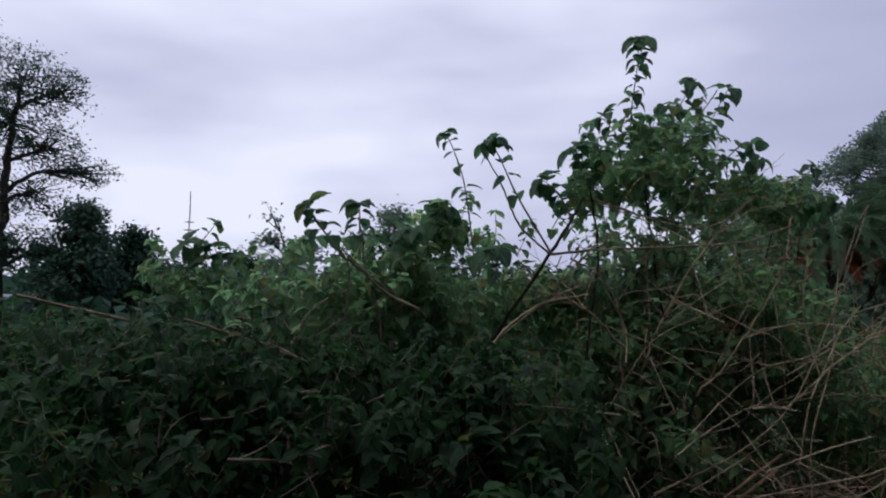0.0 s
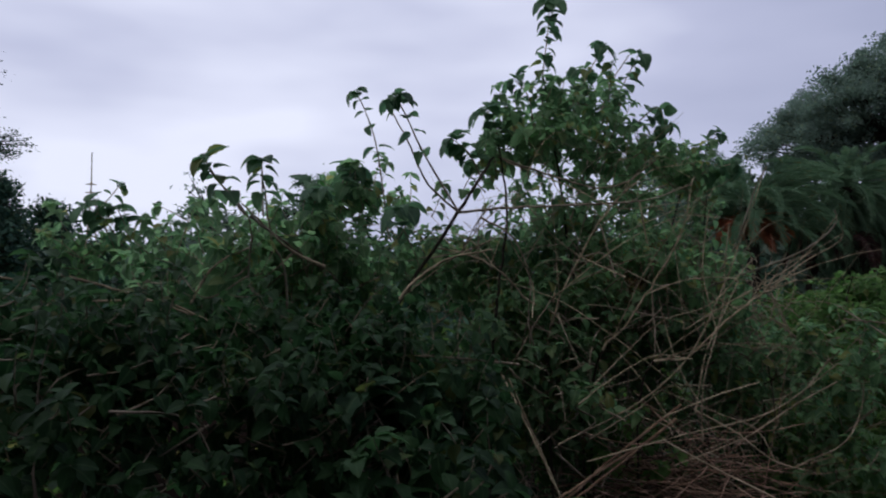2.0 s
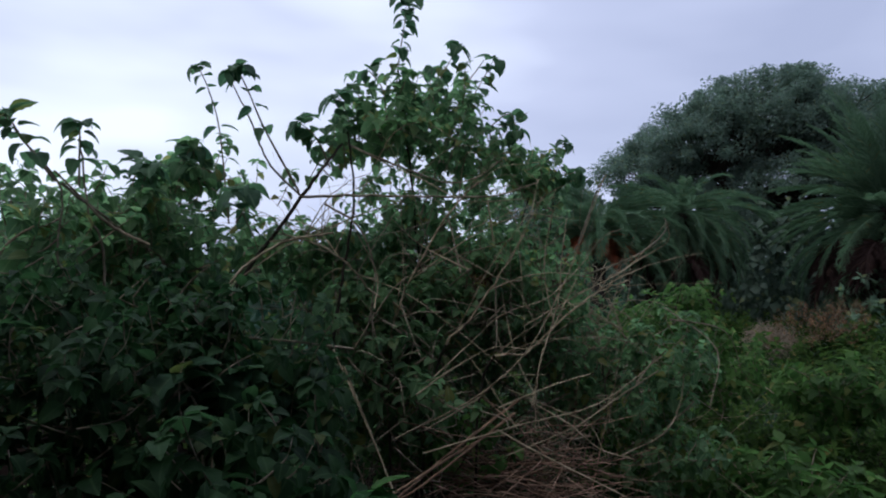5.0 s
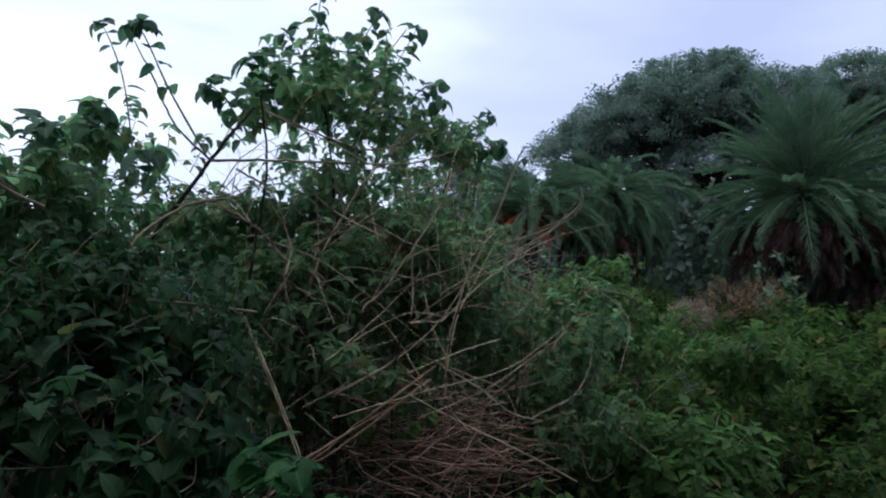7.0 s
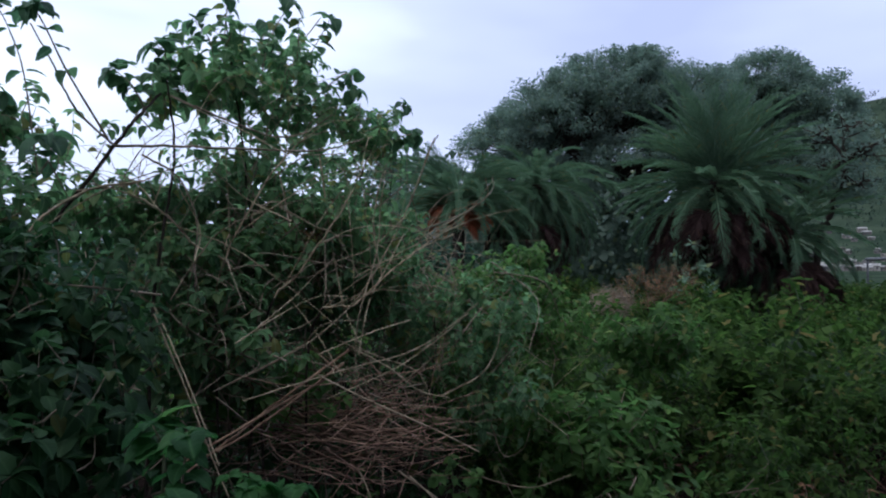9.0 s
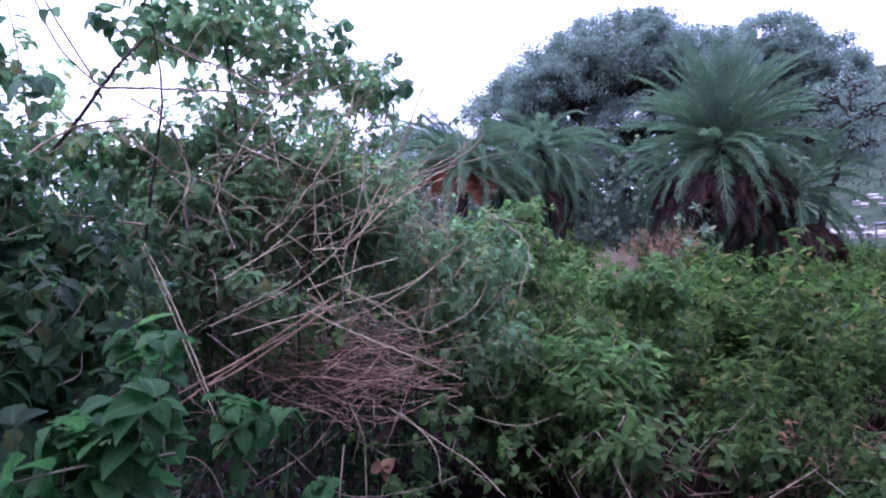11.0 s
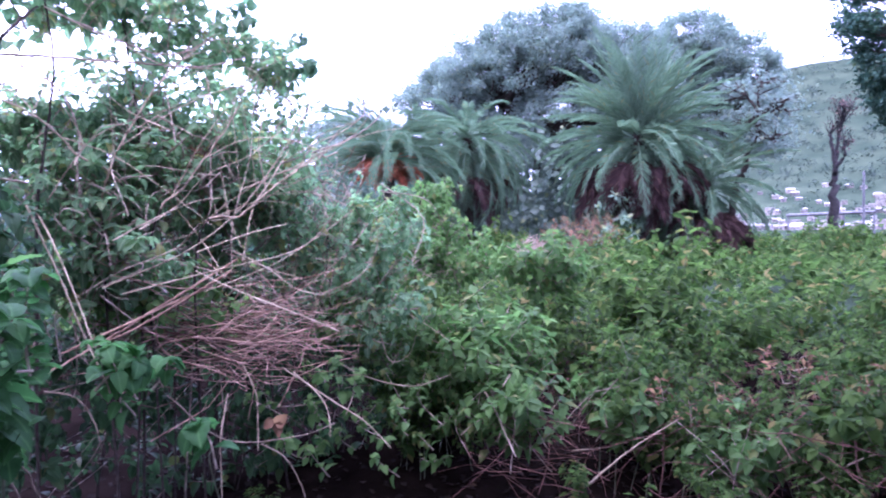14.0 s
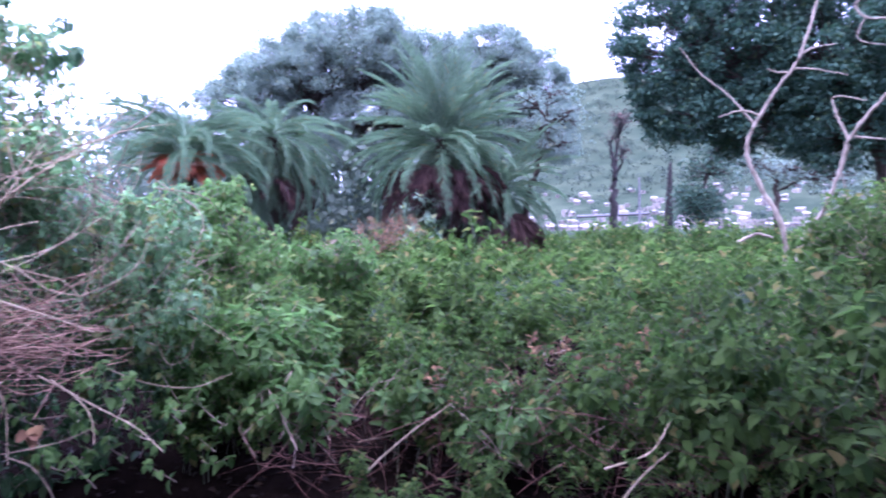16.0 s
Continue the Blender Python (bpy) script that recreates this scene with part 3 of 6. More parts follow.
def palm(label, at, height, seed, fronds=60, dry=14, dead=0, scale=1.0, dead_side=None, lean=(0.0, 0.0), high=84.0, low=-38.0, drop=0.28, arch=0.0):
    """A date palm: a stout scarred trunk, green arching fronds in a spiral, and a skirt of hanging dead ones."""
    rng = np.random.default_rng(seed)
    base = foot(at)
    top = thing("date_palm", base, label, "palm")
    head = (base[0] + lean[0], base[1] + lean[1], base[2] + height)
    line = curve([base, (base[0] * 0.55 + head[0] * 0.45, base[1] * 0.55 + head[1] * 0.45, base[2] + height * 0.5), head], 10)
    trunk = Geo().add(*tube(line, 0.20 * scale, 0.17 * scale, 12, 0.10, rng))
    stubs = Leaves()
    for i in range(150):
        t = i / 150
        p = line[min(int(t * (len(line) - 1)), len(line) - 1)] + (0, 0, height * (t * 20 % 1) / 20)
        a = i * 2.4
        out = np.array((math.cos(a), math.sin(a), 0.0))
        stubs.add(p + out * 0.14 * scale, out * 0.5 + (0, 0, 1.0), out, 0.17 * scale)
    stubs.into(trunk, blade_shape(0.35, -0.1, 0.3))
    part("trunk", trunk.mesh("trunk", BARK), top, "dark trunk rough with old leaf bases")
    crown = Vector(head)
    for i in range(fronds):
        t = (i + 0.5) / fronds
        me = GREEN_FRONDS[int(np.clip(arch + t * 4.6 + rng.normal(0, 0.8), 0, 4))]
        tip = high + (low - high) * t**0.85 + rng.normal(0, 6)
        m = Matrix.Translation(crown + Vector((0, 0, 0.15 - 0.4 * t))) @ Euler((0, 0, i * 2.39996 + rng.normal(0, 0.15))).to_matrix().to_4x4()
        m = m @ Euler((radians(tip), radians(rng.normal(0, 12)), 0)).to_matrix().to_4x4() @ Matrix.Scale(scale * rng.uniform(0.84, 1.06), 4)
        part("frond", me, top).matrix_basis = m
    for kind, count, meshes, text in (("dry_frond", dry, DRY_FRONDS, "brown hanging dry frond"), ("dead_frond", dead, DEAD_FRONDS, "orange-red dead frond")):
        for i in range(count):
            a = i * 2.39996 + rng.normal(0, 0.3) if dead_side is None or kind == "dry_frond" else dead_side + rng.uniform(-1.7, 1.7)
            fall = 0.85 if kind == "dry_frond" else drop
            m = Matrix.Translation(crown + Vector((0, 0, -fall - rng.uniform(0, 0.35)))) @ Euler((0, 0, a)).to_matrix().to_4x4()
            m = m @ Euler((radians(rng.normal(-8, 12)), radians(rng.normal(0, 18)), 0)).to_matrix().to_4x4() @ Matrix.Scale(scale * rng.uniform(0.7, 1.0) * (1.0 if kind == "dry_frond" else 0.85), 4)
            part(kind, meshes[i % 2], top, text).matrix_basis = m
    return top


palm("large date palm with arching green fronds and a brown skirt", (13.5, 11.13, 1.21), 3.35, 11, 150, 110, 0, 0.93, low=-64.0)
palm("smaller date palm grown against a larger one", (14.85, 10.2, 1.21), 2.2, 12, 60, 60, 0, 0.72, high=60.0, low=-60.0)
palm("date palm with orange-red dead fronds above the weeds", (7.65, 12.78, 1.23), 2.90, 13, 84, 0, 60, 0.68, high=44.0, low=0.0, drop=0.16, arch=2.2)
palm("drooping date palm under the spreading tree", (9.91, 13.11, 1.2), 3.25, 14, 110, 22, 0, 0.74, high=40.0, low=-58.0, arch=2.0)


# ---- trees ----
def dome_tree(name, label, base, trunk, radius, domes, seed, pad=(0.42, 0.42, 0.20), per=110, leaf=0.13, mat=None, under=-0.15, cover=2.4, holes=(), shape=None, category="tree"):
    """A broad tree: a forking trunk, a bough to each dome of the crown (middle, half sizes), and flat sprays of leaves over the domes, each on a branch of its own."""
    rng = np.random.default_rng(seed)
    top = thing(name, base, label, category)
    line = wander(curve([base] + trunk, 7), radius * 0.15, rng)
    part("trunk", Geo().add(*tube(line, radius, radius * 0.6, 10, 0.08, rng)).mesh("trunk", BARK), top)
    twigs, bag = Geo(), Leaves()
    for middle, half in domes:
        middle, half = np.array(middle), np.array(half)
        start = line[int(rng.integers(len(line) * 2 // 3, len(line)))]
        heart = middle - (0, 0, half[2] * 0.35)
        bough = wander(curve([start, start * 0.5 + heart * 0.5 + rng.normal(0, 0.12, 3) * half, heart], 7), radius * 0.12, rng)
        part("bough", Geo().add(*tube(bough, radius * 0.5, radius * 0.2, 7, 0.1, rng)).mesh("bough", BARK), top)
        n = int(cover * 2 * np.pi * (half[0] * half[1] + half[0] * half[2]) / 2 / (np.pi * pad[0] * pad[1]) * 1.2)
        d = unit(rng.normal(size=(n, 3)))
        d = d[d[:, 2] > under]
        ends = middle + d * half * rng.choice((1.0, 0.94, 0.8, 0.6), (len(d), 1), p=(0.4, 0.25, 0.22, 0.13)) * rng.uniform(0.93, 1.06, (len(d), 1))
        ends = ends[[all(math.dist(e, h) > r for h, r in holes) for e in ends]]
        for e in ends:
            root = bough[int(rng.integers(len(bough) // 2, len(bough)))]
            twigs.add(*tube(curve([root, (root + e) / 2 - (0, 0, 0.06) + rng.normal(0, 0.07, 3) * half, e], 3), radius * 0.09, radius * 0.03, 4))
        size = rng.uniform(0.6, 1.25, len(ends))
        q = np.repeat(ends, per, 0) + in_ball(rng, len(ends) * per, 0.1) * np.array(pad) * np.repeat(size, per)[:, None]
        way = rng.normal(0, 1, (len(q), 3)) * (1, 1, 0.6) - (0, 0, 0.3)
        bag.add(q, way, rng.normal(0, 0.8, (len(q), 3)) + (0, 0, 0.6), leaf * rng.uniform(0.6, 1.3, len(q)))
    part("branchwork", twigs.mesh("branchwork", BARK), top, "fine dark branches", "stuff")
    part("crown", bag.into(Geo(), shape or blade_shape(0.32)).mesh("crown", mat or HAZY_LEAF), top, kind="stuff")
    return top


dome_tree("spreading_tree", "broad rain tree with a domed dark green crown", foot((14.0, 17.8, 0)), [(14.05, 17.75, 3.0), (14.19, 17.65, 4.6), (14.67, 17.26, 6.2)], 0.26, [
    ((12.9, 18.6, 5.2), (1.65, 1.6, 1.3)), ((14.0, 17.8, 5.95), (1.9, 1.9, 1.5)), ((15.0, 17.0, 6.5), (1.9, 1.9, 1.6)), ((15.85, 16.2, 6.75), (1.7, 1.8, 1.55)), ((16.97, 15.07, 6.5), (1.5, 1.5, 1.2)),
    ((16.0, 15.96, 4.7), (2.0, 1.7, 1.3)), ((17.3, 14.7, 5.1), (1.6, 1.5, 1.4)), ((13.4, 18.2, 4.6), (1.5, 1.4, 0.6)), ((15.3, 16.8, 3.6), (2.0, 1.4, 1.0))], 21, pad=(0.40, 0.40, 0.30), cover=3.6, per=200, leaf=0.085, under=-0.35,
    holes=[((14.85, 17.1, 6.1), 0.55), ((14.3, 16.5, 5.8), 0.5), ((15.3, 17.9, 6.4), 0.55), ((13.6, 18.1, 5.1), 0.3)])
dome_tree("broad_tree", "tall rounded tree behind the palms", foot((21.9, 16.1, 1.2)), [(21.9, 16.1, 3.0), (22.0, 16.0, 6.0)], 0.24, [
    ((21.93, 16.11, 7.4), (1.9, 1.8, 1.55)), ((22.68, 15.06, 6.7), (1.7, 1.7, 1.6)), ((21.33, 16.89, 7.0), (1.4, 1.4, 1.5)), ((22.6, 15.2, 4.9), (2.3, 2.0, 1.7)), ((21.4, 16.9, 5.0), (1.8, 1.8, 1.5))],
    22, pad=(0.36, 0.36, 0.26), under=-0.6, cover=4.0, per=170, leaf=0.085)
tree("leaning_tree", "thin dark leaning tree with sparse fine leaves", foot((15.48, 10.10, 0.90)), [foot((15.48, 10.10, 0.90)), (15.54, 10.00, 1.95), (15.70, 9.76, 2.84), (15.86, 9.51, 3.92)], 0.1, [
    ((15.93, 9.40, 4.81), (0.5, 0.6, 0.35), 22), ((15.56, 9.98, 4.62), (0.5, 0.6, 0.4), 16), ((16.12, 9.08, 4.19), (0.6, 0.6, 0.4), 24), ((16.03, 9.23, 3.45), (0.7, 0.7, 0.4), 26),
    ((15.74, 9.70, 3.87), (0.7, 0.7, 0.4), 20)], 23, 0.11, 9, mat=HAZY_LEAF, spread=0.16)
tree("burnt_tree", "dead charred tree with a wispy reddish top", foot((25.14, 12.74, 1.38)), [foot((25.14, 12.74, 1.38)), (25.14, 12.75, 2.47), (25.17, 12.69, 3.34)], 0.19, [
    ((25.29, 12.46, 4.31), (0.25, 0.3, 0.5), 14), ((25.15, 12.74, 4.87), (0.3, 0.3, 0.5), 10), ((25.3, 12.45, 5.5), (0.55, 0.5, 0.45), 40)], 24, 0.08, 6, mat=PALM_DRY, bark=POST, spread=0.14)
dome_tree("large_dark_tree", "large dense dark green tree overhanging the field", foot((17.6, 2.3, 1)), [(17.5, 2.4, 2.6), (17.2, 3.2, 4.4)], 0.2, [
    ((16.12, 6.17, 5.42), (1.45, 1.4, 1.45)), ((16.68, 4.74, 5.6), (1.9, 1.7, 1.7)), ((17.12, 3.17, 4.9), (1.8, 1.7, 1.6)), ((16.26, 5.84, 3.95), (1.15, 1.1, 0.85)),
    ((16.78, 4.42, 3.75), (1.4, 1.3, 0.95)), ((17.16, 2.97, 3.4), (1.4, 1.3, 1.0)), ((17.3, 1.5, 4.4), (1.7, 1.6, 1.6))], 25,
    pad=(0.34, 0.34, 0.24), per=120, leaf=0.10, mat=DARK_TREE, under=-0.9, cover=3.4, shape=blade_shape(0.32), holes=[((16.9, 4.3, 5.6), 0.4)])
tree("roadside_tree", "small rounded bushy tree with brownish top", foot((21.86, 8, 1.31)), [foot((21.86, 8, 1.31)), (21.87, 8, 1.83), (21.88, 7.96, 2.35)], 0.13, [
    ((21.87, 8, 1.92), (0.85, 0.8, 0.6), 170), ((21.77, 8.22, 2.27), (0.6, 0.6, 0.45), 80), ((21.96, 7.77, 3.03), (0.8, 0.8, 0.55), 60), ((22.1, 7.39, 3.78), (0.6, 0.6, 0.6), 50)], 26, 0.10, 12, mat=DARK_TREE, spread=0.16)
tree("field_edge_tree", "slim grey-green tree on the far field edge", foot((24.48, 6.58, 1.1)), [foot((24.48, 6.58, 1.1)), (24.48, 6.58, 2.19), (24.46, 6.65, 3.1)], 0.12, [
    ((24.6, 6.18, 3.07), (1.2, 1.0, 0.5), 70), ((24.26, 7.28, 3.31), (0.8, 0.8, 0.5), 50), ((24.91, 4.97, 3), (1.0, 1.0, 0.7), 70)], 27, 0.12, 10, spread=0.2)
tree("tall_airy_tree", "tall airy tree with fine leaves against the sky", foot((-7.16, 12.03, 1.28)), [foot((-7.16, 12.03, 1.28)), (-7.14, 12.04, 2.7), (-7.1, 12.07, 4.06), (-7.01, 12.12, 5.15)], 0.10, [
    ((-6.92, 12.17, 5.67), (0.812, 0.875, 0.59), 142), ((-6.42, 12.44, 5.51), (0.625, 0.625, 0.51), 90), ((-7.07, 12.08, 4.9), (0.875, 0.875, 0.85), 157), ((-6.54, 12.38, 4.52), (0.625, 0.625, 0.59), 90), ((-6.01, 12.64, 4.12), (0.5, 0.5, 0.27), 54),
    ((-6.74, 12.27, 3.7), (0.625, 0.625, 0.51), 75), ((-6.92, 12.17, 2.71), (0.812, 0.75, 0.51), 180), ((-6.52, 12.39, 2.73), (0.375, 0.375, 0.27), 60), ((-7.63, 11.74, 5.33), (1.12, 1.12, 1.4), 180), ((-7.77, 11.65, 3.69), (1.12, 1.12, 1.5), 180)],
    28, 0.055, 12, mat=DARK_TREE, spread=0.075, twig=0.006, branches=34)
tree("narrow_tree", "narrow young tree with clumped dark foliage", foot((-6.68, 14.54, 1.17)), [foot((-6.68, 14.54, 1.17)), (-6.74, 14.51, 2.2), (-6.83, 14.47, 3.12)], 0.08, [
    ((-6.96, 14.41, 3.49), (0.4, 0.4, 0.22), 40), ((-6.78, 14.49, 3.01), (0.36, 0.4, 0.28), 40), ((-6.85, 14.46, 2.32), (0.6, 0.5, 0.4), 80), ((-7.2, 14.29, 1.91), (0.6, 0.5, 0.35), 70)], 29, 0.11, 17, mat=DARK_TREE, spread=0.13)
tree("bushy_tree", "low bushy tree with upright leafy tips", foot((-5.58, 13.92, 1.19)), [foot((-5.58, 13.92, 1.19)), (-5.62, 13.91, 1.85), (-5.62, 13.91, 2.74)], 0.07, [
    ((-5.63, 13.9, 2.9), (0.3, 0.3, 0.2), 34), ((-5.69, 13.88, 2.46), (0.45, 0.4, 0.3), 60), ((-5.27, 14.04, 2.19), (0.45, 0.4, 0.35), 60), ((-5.92, 13.78, 1.96), (0.5, 0.5, 0.4), 70)], 30, 0.10, 17, mat=DARK_TREE, spread=0.13)
tree("slim_tree", "slim young tree with tiered dark foliage beyond the thicket", foot((-5.44, 13.43, 2.23)), [foot((-5.44, 13.43, 2.23)), (-5.44, 13.42, 2.65), (-5.45, 13.42, 3.02)], 0.06, [
    ((-5.45, 13.42, 3.02), (0.25, 0.25, 0.2), 30), ((-5.44, 13.42, 2.65), (0.42, 0.4, 0.22), 50), ((-5.44, 13.43, 2.23), (0.6, 0.5, 0.35), 80)], 36, 0.09, 18, mat=DARK_TREE, spread=0.1)
tree("slim_tree", "slim tall tree with dark leafy tiers beyond the thicket", foot((-5.78, 12.18, 2.56)), [foot((-5.78, 12.18, 2.56)), (-5.79, 12.18, 2.94), (-5.8, 12.17, 3.32)], 0.07, [
    ((-5.8, 12.17, 3.32), (0.28, 0.28, 0.22), 34), ((-5.79, 12.18, 2.94), (0.4, 0.4, 0.22), 50), ((-5.78, 12.18, 2.56), (0.5, 0.45, 0.25), 60), ((-5.86, 12.14, 2.18), (0.7, 0.6, 0.4), 90)], 37, 0.09, 18, mat=DARK_TREE, spread=0.1)
tree("distant_tree", "distant dark round-topped tree", foot((-6.34, 25.21, 0.53)), [foot((-6.34, 25.21, 0.53)), (-6.37, 25.21, 1.73), (-6.39, 25.2, 2.93)], 0.14, [
    ((-6.58, 25.15, 3.29), (0.5, 0.5, 0.35), 50), ((-6.05, 25.29, 3.1), (0.45, 0.5, 0.35), 50), ((-7.9, 22.66, 2.82), (0.7, 0.6, 0.5), 60), ((-7.32, 22.86, 2.46), (0.7, 0.6, 0.5), 60), ((-6.93, 25.06, 2.13), (1.2, 0.9, 0.6), 110)], 31, 0.14, 9, mat=DARK_TREE, spread=0.2)
tree("distant_tree", "flat-topped distant tree beyond the palms", foot((17.12, 34.09, 3.64)), [foot((17.12, 34.09, 3.64)), (17.1, 34.1, 5.17), (17.14, 34.08, 6.71)], 0.2, [
    ((15.84, 34.69, 6.76), (1.2, 1.2, 0.7), 90), ((17.09, 34.11, 6.95), (1.3, 1.3, 0.7), 100), ((18.44, 33.41, 6.83), (1.2, 1.2, 0.7), 90), ((16.55, 34.37, 5.32), (1.6, 1.3, 1.0), 110), ((18.45, 33.4, 5.33), (1.4, 1.3, 1.0), 100)], 34, 0.15, 30, spread=0.2)
tree("sparse_tree", "small half-bare tree behind the shrubs", foot((-1.6, 8.86, 1.04)), [foot((-1.6, 8.86, 1.04)), (-1.64, 8.85, 1.74), (-1.68, 8.84, 2.31)], 0.035, [
    ((-1.89, 8.8, 2.55), (0.2, 0.2, 0.12), 30), ((-1.72, 8.84, 2.24), (0.3, 0.3, 0.16), 44), ((-1.48, 8.88, 2.42), (0.28, 0.3, 0.2), 44), ((-1.89, 8.8, 2.87), (0.22, 0.2, 0.14), 6), ((-1.4, 8.89, 2.03), (0.3, 0.3, 0.2), 40)], 32, 0.06, 7, spread=0.06, twig=0.005)
tree("round_shrub_tree", "round dense small tree rising behind the shrubs", foot((-0.34, 7.49, 1.15)), [foot((-0.34, 7.49, 1.15)), (-0.34, 7.49, 1.86), (-0.34, 7.49, 2.34)], 0.035, [
    ((-0.31, 7.49, 2.68), (0.20, 0.2, 0.13), 50), ((-0.41, 7.49, 2.46), (0.25, 0.2, 0.14), 40), ((-0.17, 7.5, 2.4), (0.2, 0.2, 0.15), 20), ((-0.65, 7.47, 2.4), (0.2, 0.2, 0.15), 24)], 33, 0.05, 9, spread=0.06, twig=0.005)


def unseen_shade_trees(seed=35):
    """Unseen trees added behind and over the camera's way, to shade the near growth and close the place."""
    rng = np.random.default_rng(seed)
    for x in (-13.0, -7.5, -2.0, 3.5, 9.0):
        y = -6.5 + rng.uniform(-0.6, 0.6) - 0.25 * max(0.0, x)
        base = foot((x, y, 0))
        clumps = [((x + rng.uniform(-2.2, 2.2), y + rng.uniform(-1.2, 1.0), rng.uniform(1.0, 7.0)), (1.5, 1.2, 1.1), 55) for _ in range(11)]
        tree("roadside_tree", "unseen leafy tree added behind the camera to block light", base, [base, (x + 0.1, y, 1.8), (x - 0.1, y, 4.6)], 0.2, clumps, seed + int(x), 0.26, 10, mat=DARK_TREE, spread=0.3)
    for x, y, seed_ in ((-2.6, -4.6, 36), (3.2, -4.9, 37)):
        base = foot((x, y, 0))
        clumps = [((x * 0.7 + rng.uniform(-3.2, 3.2), rng.uniform(-5.2, -0.5), rng.uniform(5.2, 7.0)), (1.5, 1.3, 0.7), 150) for _ in range(24)]
        tree("overhanging_tree", "unseen leafy tree added overhead to shade the near growth", base, [base, (x + 0.1, y + 0.3, 2.0), (x * 0.9, y + 1.2, 4.6)], 0.24, clumps, seed_, 0.24, 12, mat=DARK_TREE, spread=0.3)


unseen_shade_trees()


